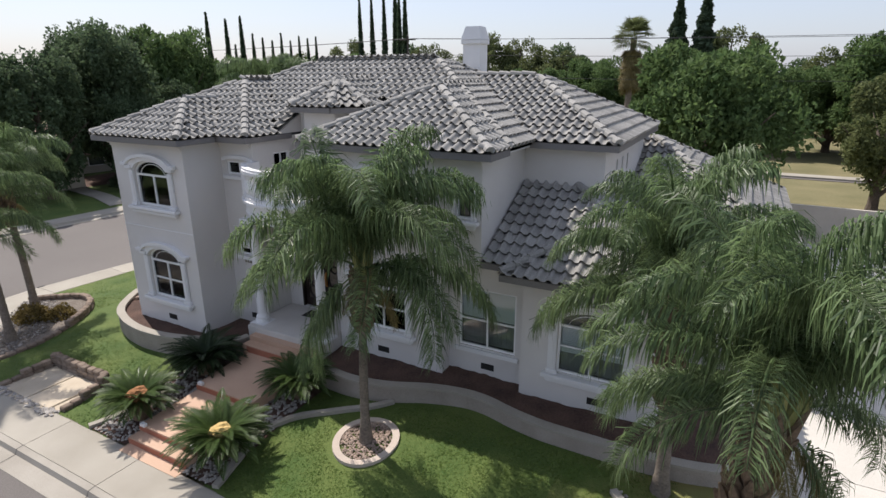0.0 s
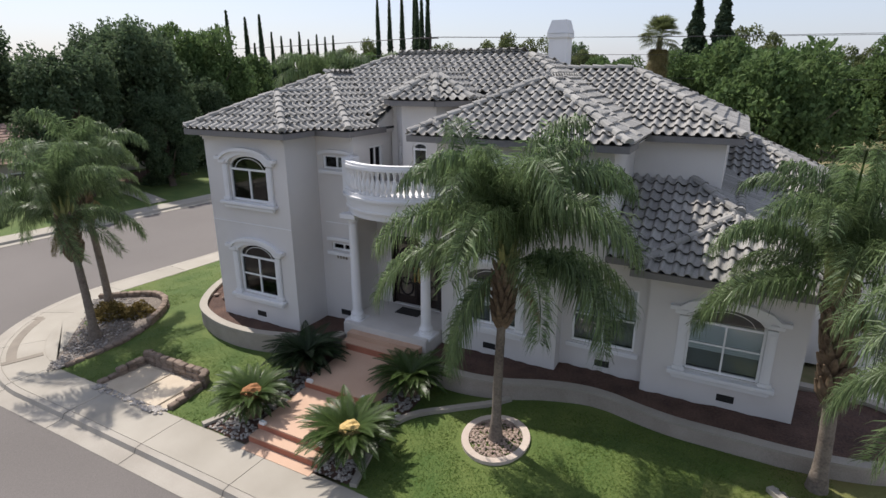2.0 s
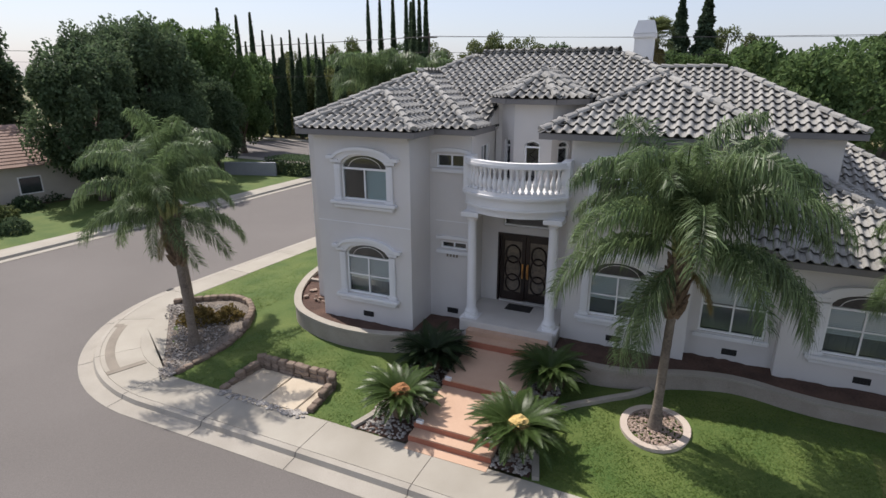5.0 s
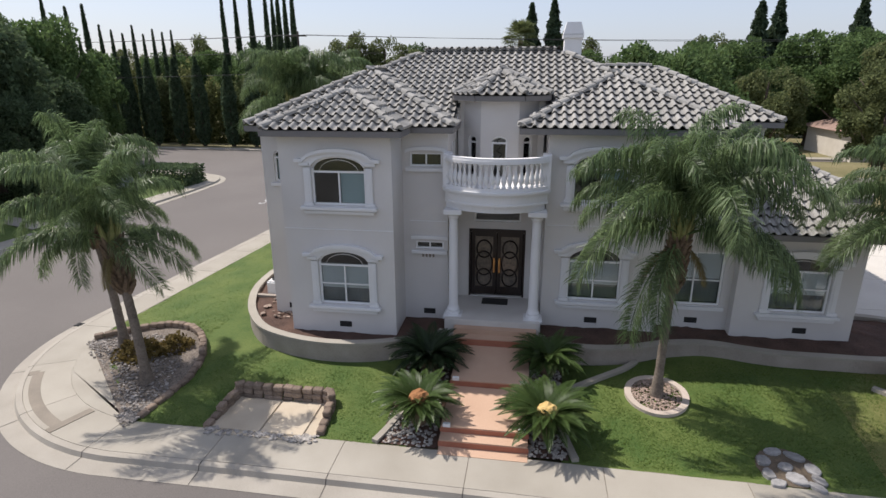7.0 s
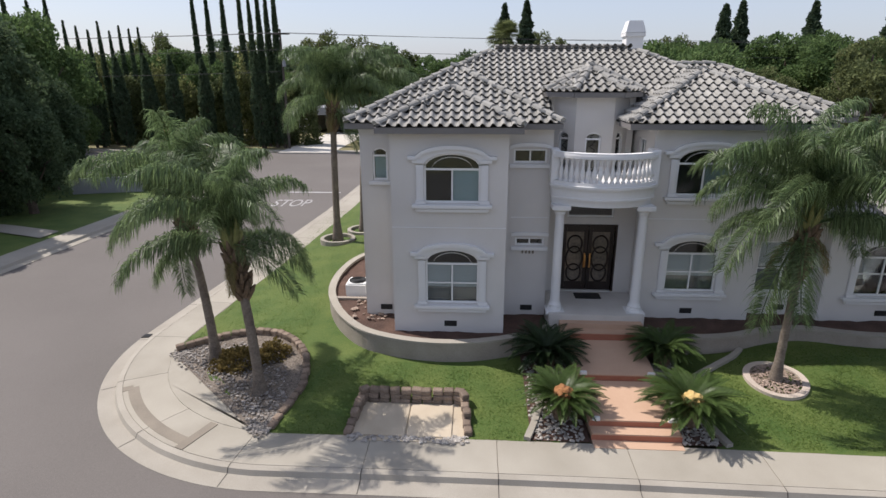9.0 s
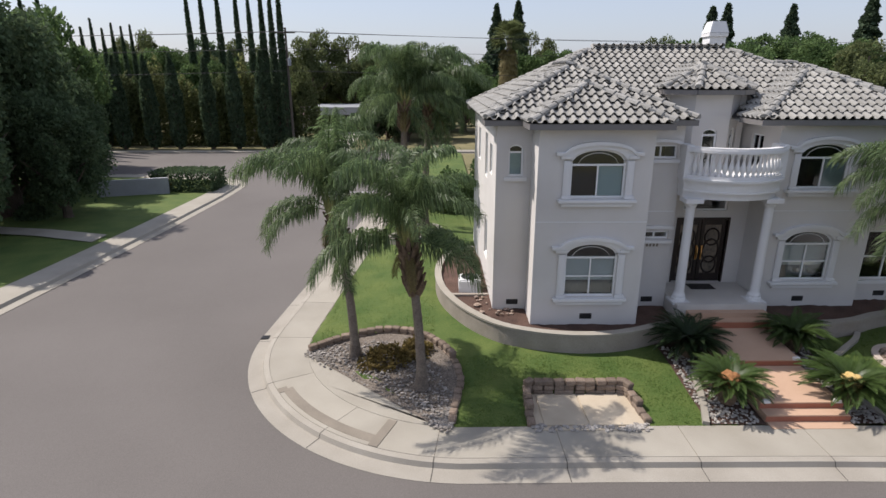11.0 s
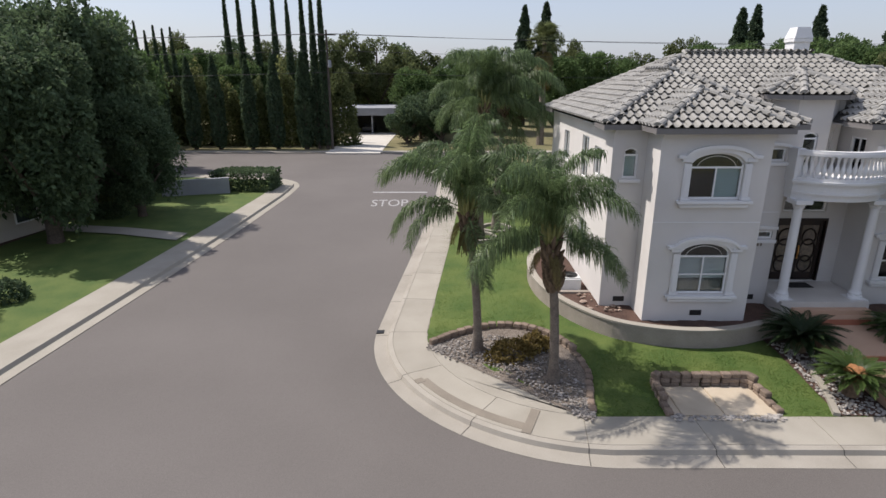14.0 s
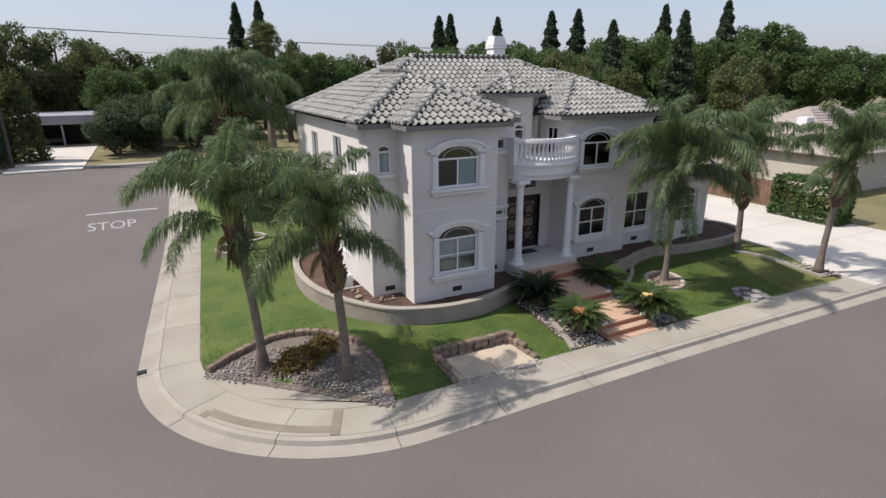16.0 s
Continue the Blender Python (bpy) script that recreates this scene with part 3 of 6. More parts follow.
for s in (-1, 1):
    cx = -11.42 + s * 0.425
    bm = bmesh.new()
    y = PY + 0.07
    w, h, z = 0.83, 2.24, 1.44
    box(bm, cx - w / 2, cx + w / 2, y + 0.045, y + 0.06, z, z + h)
    part("glazing", bm, DOORGLASS, door)
    bm = bmesh.new()
    for a, b, c, d in ((-w / 2, -w / 2 + 0.12, 0, h), (w / 2 - 0.12, w / 2, 0, h), (-w / 2 + 0.12, w / 2 - 0.12, 0, 0.28), (-w / 2 + 0.12, w / 2 - 0.12, h - 0.2, h)):
        box(bm, cx + a, cx + b, y, y + 0.04, z + c, z + d, 0.008)
    for k in range(3):
        zz = z + 0.6 + 0.5 * k
        rr, hh = (0.27, 0.42) if k == 1 else (0.24, 0.3)
        pts = [(cx + rr * math.cos(a * math.pi / 12), y + 0.02, zz + hh * math.sin(a * math.pi / 12)) for a in range(25)]
        tube(bm, pts, 0.03, 6)
    part("door_leaf", bm, DOORWOOD, door)
    bm = bmesh.new()
    tube(bm, [(-11.42 + s * 0.07, y - 0.05, z + 0.85), (-11.42 + s * 0.075, y - 0.08, z + 1.05), (-11.42 + s * 0.07, y - 0.05, z + 1.25)], 0.022, 6)
    box(bm, -11.42 + s * 0.09 - 0.025, -11.42 + s * 0.09 + 0.025, y - 0.03, y - 0.002, z + 0.8, z + 1.3)
    part("door_handle", bm, BRASS, door, "tall brass door handle")
bm = bmesh.new()
for a, b, c, d in ((-0.92, -0.86, 0, 2.34), (0.86, 0.92, 0, 2.34), (-0.86, 0.86, 2.25, 2.34)):
    box(bm, -11.42 + a, -11.42 + b, PY - 0.02, PY + 0.1, 1.42 + c, 1.42 + d)
part("door_frame", bm, DOORWOOD, door)
bm = bmesh.new()
box(bm, -11.85, -11.0, 12.05, 12.55, 1.402, 1.42, 0.008)
tagged(part("doormat", bm, mat("doormat", (0.02, 0.02, 0.02), (0.05, 0.045, 0.04), 80, 3, 0.95, 0.6)), "dark rectangular doormat lying on the porch floor", "doormat")

for x in (-12.66, -10.2):
    bm = bmesh.new()
    lathe(bm, [(0.22, 1.4), (0.22, 1.5), (0.19, 1.52), (0.2, 1.58), (0.165, 1.64), (0.15, 1.7), (0.13, 4.42), (0.14, 4.48), (0.17, 4.52), (0.17, 4.56), (0.22, 4.64)], x, 11.2, 20)
    box(bm, x - 0.27, x + 0.27, 10.93, 11.47, 4.64, 4.779, 0.01)
    box(bm, x - 0.29, x + 0.29, 10.91, 11.49, 1.32, 1.405, 0.01)
    part("column", bm, TRIM, house, "round white porch column", smooth=False)

# balcony slab with a bowed front, balustrade
balcony = new("balcony")
balcony.parent = house
balcony["label"] = "bowed white balcony with turned balusters over the porch"
BC, BR = (-11.43, 12.55), 1.95


def bow(r, n=20, half=50):
    return [(BC[0] + r * math.sin(radians(-half + 2 * half * i / n)), BC[1] - r * math.cos(radians(-half + 2 * half * i / n))) for i in range(n + 1)]


bm = bmesh.new()
for r, z0, z1 in ((BR - 0.08, 4.78, 4.98), (BR + 0.02, 4.98, 5.04), (BR, 5.04, 5.28), (BR + 0.05, 5.28, 5.33), (BR + 0.1, 5.33, 5.4)):
    ring = bow(r) + [(-9.9, 13.2), (-12.96, 13.2)]
    ring[0] = (min(ring[0][0], -12.9), ring[0][1])
    prism(bm, ring, z0, z1)
part("slab", bm, TRIM, balcony)
bm = bmesh.new()
bar(bm, bow(BR - 0.07), 0.24, 6.18, 6.27)
bar(bm, bow(BR - 0.07), 0.18, 6.27, 6.34)
part("handrail", bm, TRIM, balcony)
bm = bmesh.new()
bar(bm, bow(BR - 0.07), 0.2, 5.4, 5.5)
part("bottom_rail", bm, TRIM, balcony)
bm = bmesh.new()
lathe(bm, [(0.065, 5.5), (0.065, 5.55), (0.035, 5.57), (0.05, 5.61), (0.078, 5.71), (0.07, 5.79), (0.036, 5.95), (0.032, 6.03), (0.052, 6.06), (0.036, 6.09), (0.065, 6.13), (0.065, 6.18)], 0, 0, 10)
first = part("baluster", bm, TRIM, balcony, smooth=True)
spots = bow(BR - 0.07, 19, 48)
first.location = (*spots[0], 0)
for p in spots[1:]:
    b = new("baluster", first.data)
    b.parent = balcony
    b.location = (*p, 0)
for sgn in (-1, 1):
    x, y = bow(BR - 0.07)[0 if sgn < 0 else -1]
    bm = bmesh.new()
    box(bm, x - 0.12, x + 0.12, y - 0.1, WING + 0.1, 5.4, 6.38, 0.01)
    part("end_post", bm, TRIM, balcony)

# tower above the entrance: three faces
TW = [(-12.65, 13.75), (-12.05, 13.12), (-10.85, 13.12), (-10.25, 13.75)]
for k, ((xa, ya), (xb, yb)) in enumerate(zip(TW, TW[1:])):
    ln = math.hypot(xb - xa, yb - ya)
    turn = Matrix.Translation((xa, ya, 0)) @ Matrix.Rotation(math.atan2(yb - ya, xb - xa), 4, "Z")
    hole = (ln / 2, 5.35, 0.5 if k == 1 else 0.4, 1.35, 0.18)
    wall("wall_tower", 0, ln, 4.9, 7.85, 0, 0.2, [hole], turn)
    window(*hole, 0, turn, surround=False, mid=False, blind=0, label="narrow arched tower window with iron scrollwork")
    bm = bmesh.new()
    for q in range(4):
        tube(bm, [(ln / 2 + 0.09 * math.sin(a * 1.1), 0.06, 5.45 + 0.3 * q + 0.045 * a) for a in range(7)], 0.012, 5)
    g = part("scrollwork", bm, IRON, house)
    g.matrix_basis = turn
for x in (-12.85, -10.25):
    part("wall_tower_side", boxed(x, x + 0.2, 13.75, 16.5, 4.9, 7.85), STUCCO, house)
# upper side walls beside the balcony, with a window each
sidewall("wall_terrace_west", -12.9, 11.9, 14.6, 4.9, EAVE, [(12.9, 5.3, 0.7, 1.25, 0)], 1)
window(12.9, 5.3, 0.7, 1.25, 0, 12.9, TURN_R, surround=False, blind=0.6, label="white vinyl window beside the balcony")
sidewall("wall_terrace_east", -9.95, 11.9, 14.6, 4.9, EAVE, [(12.9, 5.3, 0.7, 1.25, 0)], -1)
window(-12.9, 5.3, 0.7, 1.25, 0, -9.95, TURN_L, surround=False, blind=0.6, label="white vinyl window beside the balcony")
bm = bmesh.new()
box(bm, -12.9, -12.6, 14.4, 14.6, 4.9, EAVE)
box(bm, -10.3, -9.95, 14.4, 14.6, 4.9, EAVE)
part("wall_terrace_back", bm, STUCCO, house)

# crawl-space vents and the bars of the house digits
for x, y in ((-15.9, BAY), (-18.05, SETL), (-13.5, SET), (-8.4, WING), (-5.3, REC), (-2.3, LOW)):
    bm = bmesh.new()
    box(bm, x - 0.19, x + 0.19, y - 0.012, y - 0.002, 1.12, 1.3)
    for k in range(5):
        box(bm, x - 0.17 + 0.07 * k, x - 0.14 + 0.07 * k, y - 0.022, y - 0.012, 1.14, 1.28)
    part("crawl_vent", bm, IRON, house, "dark rectangular crawl-space vent")
for k in range(4):
    part("digit_bar", boxed(-13.72 + 0.11 * k, -13.66 + 0.11 * k, SET - 0.02, SET - 0.002, 3.06, 3.17), STRIP, house)

# wall behind the tower notch, and coves under the eaves
part("wall_notch", boxed(-13.6, -9.9, 14.5, 14.6, 6.9, 8.05), STUCCO, house)
for x in (-12.83, -9.9):
    bm = bmesh.new()
    ends = [[bm.verts.new((x + q, y, z)) for y, z in ((12.45, 6.95), (14.5, 6.95), (14.5, 8.03), (12.6, 7.08), (12.45, 7.0))] for q in (0, 0.06)]
    bm.faces.new(ends[0][::-1])
    bm.faces.new(ends[1])
    for k in range(5):
        bm.faces.new((ends[0][k], ends[0][(k + 1) % 5], ends[1][(k + 1) % 5], ends[1][k]))
    bmesh.ops.recalc_face_normals(bm, faces=bm.faces)
    part("wall_notch_side", bm, STUCCO, house)
for x0, x1, y in ((-17.62, -14.3, BAY), (-18.7, -17.64, SETL), (-14.28, -12.95, SET), (-9.9, -5.35, WING), (-5.3, -3.1, 14.6)):
    bm = bmesh.new()
    strip_xz(bm, [(x0, 6.78), (x1, 6.78)], [(x0, 6.97), (x1, 6.97)], y - 0.05, y - 0.002)
    strip_xz(bm, [(x0, 6.87), (x1, 6.87)], [(x0, 6.974), (x1, 6.974)], y - 0.13, y - 0.051)
    part("cove", bm, STUCCO, house)
# chimney
bm = bmesh.new()
box(bm, -9.3, -8.64, 18.65, 19.31, 6.5, 9.9)
box(bm, -9.36, -8.58, 18.59, 19.37, 9.9, 10.06, 0.02)
v = [bm.verts.new(q) for q in ((-9.36, 18.59, 10.06), (-8.58, 18.59, 10.06), (-8.58, 19.37, 10.06), (-9.36, 19.37, 10.06), (-9.24, 18.71, 10.5), (-8.7, 18.71, 10.5), (-8.7, 19.25, 10.5), (-9.24, 19.25, 10.5))]
for f in ((0, 1, 5, 4), (1, 2, 6, 5), (2, 3, 7, 6), (3, 0, 4, 7), (4, 5, 6, 7)):
    bm.faces.new([v[i] for i in f])
part("chimney", bm, TRIM, house, "square pale stucco chimney with sloped cap")

# ---- roofs ----
roof = new("roof")
roof.parent = house
roof["label"] = "grey concrete S-tile hip roof with mortared ridges"
# x0, x1, y0, y1, eave height, slope
HIPS = [(-19.04, -5.02, 12.58, 21.62, 7.1, 0.5), (-19.04, -12.75, 11.35, 20.0, 7.1, 0.5), (-17.92, -13.98, 10.0, 16.0, 7.1, 0.5), (-10.75, -5.02, 11.35, 20.0, 7.1, 0.5),
        (-12.0, -2.75, 14.25, 21.0, 7.1, 0.5), (-14.0, -0.85, 11.7, 25.0, 4.385, 0.52), (-8.0, 1.75, 16.9, 26.1, 4.25, 0.52),
        (-4.65, -0.5, 11.35, 20.0, 4.26, 0.52)]


def height(h, x, y):
    x0, x1, y0, y1, z, s = h
    if h is HIPS[0] and -12.78 < x < -9.9 and y < 14.5:
        return -1e9
    d = min(x - x0, x1 - x, y - y0, y1 - y)
    return z + s * d if d >= -0.03 else -1e9


def tower_h(x, y):
    d = tower_d(x, y)
    return 7.93 + 0.5 * d if d >= -0.02 else -1e9


TE = [(-12.98, 15.6), (-12.98, 13.6), (-12.2, 12.75), (-10.7, 12.75), (-9.92, 13.6), (-9.92, 15.6)]


def tower_d(x, y):
    best = 9
    for (xa, ya), (xb, yb) in zip(TE, TE[1:]):
        ln = math.hypot(xb - xa, yb - ya)
        best = min(best, ((xb - xa) * (y - ya) - (yb - ya) * (x - xa)) / ln)
    return best


def above(x, y, me):
    """The highest roof at a plan point, other than one of them."""
    z = -1e9
    for i, h in enumerate(HIPS):
        if i != me and not (me in (5, 6, 7) and i < 5):
            z = max(z, height(h, x, y))
    if me != "t" and me not in (5, 6, 7):
        z = max(z, tower_h(x, y))
    return z


def hip_body(bm, h):
    x0, x1, y0, y1, z, s = h
    w, d = x1 - x0, y1 - y0
    k = min(w, d) / 2
    a = [bm.verts.new(p) for p in ((x0, y0, z), (x1, y0, z), (x1, y1, z), (x0, y1, z))]
    b = [bm.verts.new(p) for p in ((x0, y0, z - 0.06), (x1, y0, z - 0.06), (x1, y1, z - 0.06), (x0, y1, z - 0.06))]
    if w > d:
        r0, r1 = bm.verts.new((x0 + k, y0 + k, z + s * k)), bm.verts.new((x1 - k, y0 + k, z + s * k))
        fs = ((a[0], a[1], r1, r0), (a[1], a[2], r1), (a[2], a[3], r0, r1), (a[3], a[0], r0))
    else:
        r0, r1 = bm.verts.new((x0 + k, y0 + k, z + s * k)), bm.verts.new((x0 + k, y1 - k, z + s * k))
        fs = ((a[0], a[1], r0), (a[1], a[2], r1, r0), (a[2], a[3], r1), (a[3], a[0], r0, r1))
    for f in fs:
        bm.faces.new(f)
    for i in range(4):
        bm.faces.new((b[i], b[(i + 1) % 4], a[(i + 1) % 4], a[i]))
    return r0.co.copy(), r1.co.copy()


bm = bmesh.new()
RIDGES = []
for i, h in enumerate(HIPS):
    sub = bmesh.new()
    r0, r1 = hip_body(sub, h)
    if i == 5:
        bmesh.ops.bisect_plane(sub, geom=list(sub.verts) + list(sub.edges) + list(sub.faces), plane_co=(-5.33, 0, 0), plane_no=(-1, 0, 0), clear_outer=True)
    if i == 0:
        for co, no in (((-12.78, 0, 0), (1, 0, 0)), ((-9.9, 0, 0), (1, 0, 0)), ((0, 14.5, 0), (0, 1, 0))):
            bmesh.ops.bisect_plane(sub, geom=list(sub.verts) + list(sub.edges) + list(sub.faces), plane_co=co, plane_no=no)
        cutf = [fc for fc in sub.faces if -12.78 < fc.calc_center_median().x < -9.9 and fc.calc_center_median().y < 14.5]
        bmesh.ops.delete(sub, geom=cutf, context="FACES")
    bmesh.ops.recalc_face_normals(sub, faces=sub.faces)
    part("underlay", sub, UNDER, roof)
    x0, x1, y0, y1, z, s = h
    RIDGES.append((i, r0, r1))
    if x1 - x0 > y1 - y0:
        ends = ((r0, (x0, y0)), (r0, (x0, y1)), (r1, (x1, y0)), (r1, (x1, y1)))
    else:
        ends = ((r0, (x0, y0)), (r0, (x1, y0)), (r1, (x0, y1)), (r1, (x1, y1)))
    for r, c in ends:
        RIDGES.append((i, Vector((*c, z)), r))
apex = bm.verts.new((-11.45, 14.22, 7.93 + 0.5 * 1.47))
back = bm.verts.new((-11.45, 15.6, 7.93 + 0.5 * 1.47))
tv = [bm.verts.new((x, y, 7.93)) for x, y in TE]
tb = [bm.verts.new((x, y, 7.86)) for x, y in TE]
for k in range(5):
    bm.faces.new((tv[k], tv[k + 1], apex) if 0 < k < 4 else ((tv[0], tv[1], apex, back) if k == 0 else (tv[4], tv[5], back, apex)))
    bm.faces.new((tb[k], tb[k + 1], tv[k + 1], tv[k]))
for k in range(1, 5):
    RIDGES.append(("t", tv[k].co.copy(), apex.co.copy()))
RIDGES.append(("t", apex.co.copy(), back.co.copy()))
bmesh.ops.recalc_face_normals(bm, faces=bm.faces)
part("underlay", bm, UNDER, roof)

# soffits and gutters under the eaves
bm = bmesh.new()
for i, (x0, x1, y0, y1, z, s) in enumerate(HIPS):
    zb = z - 0.16
    segs = [((x0, y0), (x1, y0)), ((x1, y0), (x1, y1)), ((x0, y1), (x1, y1)), ((x0, y0), (x0, y1))]
    for (xa, ya), (xb, yb) in segs:
        n = max(2, int(math.hypot(xb - xa, yb - ya) / 0.12))
        run = None
        for k in range(n + 1):
            u = (k + 0.5) / n
            x, y = xa + (xb - xa) * u, ya + (yb - ya) * u
            ok = k < n and above(x, y, i) < z - 0.2 and not (i == 5 and x < -5.3) and not (i == 6 and x < -3.2) and not (i == 0 and y < 13 and -12.78 < x < -9.9)
            if ok and run is None:
                run = k / n
            if not ok and run is not None:
                e = k / n
                p, q = (xa + (xb - xa) * run, ya + (yb - ya) * run), (xa + (xb - xa) * e, ya + (yb - ya) * e)
                if abs(p[0] - q[0]) < 1e-6:
                    box(bm, p[0] - 0.05, p[0] + 0.05, min(p[1], q[1]) + 0.054, max(p[1], q[1]) - 0.054, zb + 0.003, z + 0.003)
                else:
                    box(bm, min(p[0], q[0]) - 0.05, max(p[0], q[0]) + 0.05, p[1] - 0.05, p[1] + 0.05, zb, z + 0.005)
                run = None
for (xa, ya), (xb, yb) in zip(TE, TE[1:]):
    bar(bm, [(xa, ya), (xb, yb)], 0.08, 7.78, 7.935)
part("gutter", bm, GUTTER, roof, "grey metal eaves gutter")
bm = bmesh.new()
for x0, x1, y0, y1, z in ((-18.98, -12.8, 11.4, 14.5, 6.98), (-17.86, -14.04, 10.05, 11.9, 6.975), (-10.7, -5.07, 11.4, 14.5, 6.98), (-5.9, -2.8, 14.3, 20.95, 6.985), (-18.98, -5.1, 14.6, 21.57, 6.99),
                          (-5.33, -0.55, 11.76, 17.1, 4.205), (-4.6, -0.55, 11.4, 11.75, 4.13), (-3.25, 1.7, 16.95, 26.0, 4.135)):
    box(bm, x0, x1, y0, y1, z, z + 0.03)
prism(bm, [(-12.9, 15.5), (-12.9, 13.62), (-12.17, 12.82), (-10.73, 12.82), (-10.0, 13.62), (-10.0, 15.5)], 7.82, 7.85)
part("soffit", bm, TRIM, roof)


def tile_mesh(w, ln):
    """One S-shaped tile: a barrel and a pan, lifted at its lower edge."""
    prof = [(0.0, 0.012), (0.07, 0.06), (0.18, 0.098), (0.33, 0.1), (0.46, 0.062), (0.56, 0.018), (0.76, 0.0), (1.0, 0.012)]
    bm = bmesh.new()
    rows = []
    for u, lift in ((0.0, 0.07), (1.1, 0.0)):
        rows.append([bm.verts.new((p[0] * w, u * ln, p[1] + lift)) for p in prof])
    nose = [bm.verts.new((p[0] * w, 0.004, p[1] + 0.07 - 0.026)) for p in prof]
    back = [bm.verts.new((p[0] * w, 0.09, p[1] + 0.07 - 0.03)) for p in prof]
    top2 = [bm.verts.new((p[0] * w, 0.0, p[1] + 0.07)) for p in prof]
    for k in range(len(prof) - 1):
        bm.faces.new((rows[0][k], rows[0][k + 1], rows[1][k + 1], rows[1][k]))
        bm.faces.new((nose[k], nose[k + 1], top2[k + 1], top2[k]))
        bm.faces.new((back[k], back[k + 1], nose[k + 1], nose[k]))
    return bm


TW_, TL_ = 0.28, 0.38
bm = tile_mesh(TW_, TL_)
tile_me = bpy.data.meshes.new("tile")
bm.to_mesh(tile_me)
bm.free()
tile_me.materials.append(TILE)
TV = [tuple(v.co) for v in tile_me.vertices]
TF = [tuple(p.vertices) for p in tile_me.polygons]
# slopes: eave start, direction along the eave, inward direction
SLOPES = []
for i, (x0, x1, y0, y1, z, s) in enumerate(HIPS):
    SLOPES += [(i, (x0, y0), (1, 0), (0, 1), x1 - x0, (y1 - y0) / 2, z, s), (i, (x1, y0), (0, 1), (-1, 0), y1 - y0, (x1 - x0) / 2, z, s),
               (i, (x0, y1), (0, -1), (1, 0), y1 - y0, (x1 - x0) / 2, z, s), (i, (x1, y1), (-1, 0), (0, -1), x1 - x0, (y1 - y0) / 2, z, s)]
for (xa, ya), (xb, yb) in zip(TE, TE[1:]):
    ln = math.hypot(xb - xa, yb - ya)
    dx, dy = (xb - xa) / ln, (yb - ya) / ln
    SLOPES.append(("t", (xa, ya), (dx, dy), (-dy, dx), ln, 1.6, 7.93, 0.5))
verts, faces, loose = [], [], []
rnd = random.Random(3)
for i, (ox, oy), (ax, ay), (ix, iy), ln, depth, z, s in SLOPES:
    cs = 1 / math.sqrt(1 + s * s)
    step = TL_ * cs
    for r in range(int(depth / step) + 2):
        for c in range(int(ln / TW_) + 1):
            u, d = c * TW_, r * step - 0.06
            cu, cd = u + TW_ * 0.5, d + step * 0.5
            x, y = ox + ax * cu + ix * cd, oy + ay * cu + iy * cd
            mine = tower_h(x, y) if i == "t" else height(HIPS[i], x, y)
            if mine < z + s * cd - 0.035 or above(x, y, i) > mine + 0.05:
                continue
            if mine < 7.0 and (x < -5.3 or (x < -3.15 and y > 14.65)):
                continue
            if i == 0 and -12.9 < x < -9.9 and y < 14.5:
                continue
            m = Matrix((((ax), ix * cs, -ix * s * cs, ox + ax * u + ix * d), (ay, iy * cs, -iy * s * cs, oy + ay * u + iy * d), (0, s * cs, cs, z + s * d + 0.01 + rnd.uniform(-0.004, 0.004)), (0, 0, 0, 1)))
            m = m @ Matrix.Rotation(rnd.uniform(-0.012, 0.012), 4, "Z")
            near = i == 2 or (i == "t") or (i == 1 and iy > 0.5 and y < 13.0)
            if near and len(loose) < 300:
                loose.append(m)
            else:
                b = len(verts)
                verts += [tuple(m @ Vector(v)) for v in TV]
                faces += [tuple(b + k for k in f) for f in TF]
me = bpy.data.meshes.new("tile_field")
me.from_pydata(verts, [], faces)
me.materials.append(TILES)
me.shade_smooth()
tile_me.shade_smooth()
fld = new("tile_field", me)
fld.parent = roof
tagged(fld, kind="stuff")
# ridge and hip caps
bm = bmesh.new()
prof = [(-0.13, 0.0), (-0.1, 0.07), (-0.04, 0.11), (0.04, 0.11), (0.1, 0.07), (0.13, 0.0)]
CV, CF = [], []
for u, k in ((0, 1.0), (0.46, 0.86)):
    CV += [(p[0] * k, u, p[1] * k + (0.03 if u == 0 else 0)) for p in prof]
CF = [(k, k + 1, k + 7, k + 6) for k in range(5)] + [tuple(range(5, -1, -1))]
verts, faces = [], []
for i, a, b in RIDGES:
    d = (b - a)
    n = max(1, int(d.length / 0.4))
    d.normalize()
    side = d.cross(Vector((0, 0, 1))).normalized()
    up = side.cross(d)
    for k in range(n):
        p = a + d * (k * 0.4) + up * 0.06
        q = p + d * 0.2
        if above(q.x, q.y, i) > q.z - 0.02:
            continue
        if i in (5, 6, 7) and q.z < 7 and (q.x < -5.3 or (q.x < -3.15 and q.y > 14.65)):
            continue
        base = len(verts)
        m = Matrix(((side.x, d.x, up.x, p.x), (side.y, d.y, up.y, p.y), (side.z, d.z, up.z, p.z), (0, 0, 0, 1)))
        verts += [tuple(m @ Vector(v)) for v in CV]
        faces += [tuple(base + t for t in f) for f in CF]
bm.free()
me = bpy.data.meshes.new("ridge_cap")
me.from_pydata(verts, [], faces)
me.materials.append(TILES)
cap = new("ridge_cap", me)
cap.parent = roof
tagged(cap, kind="stuff")

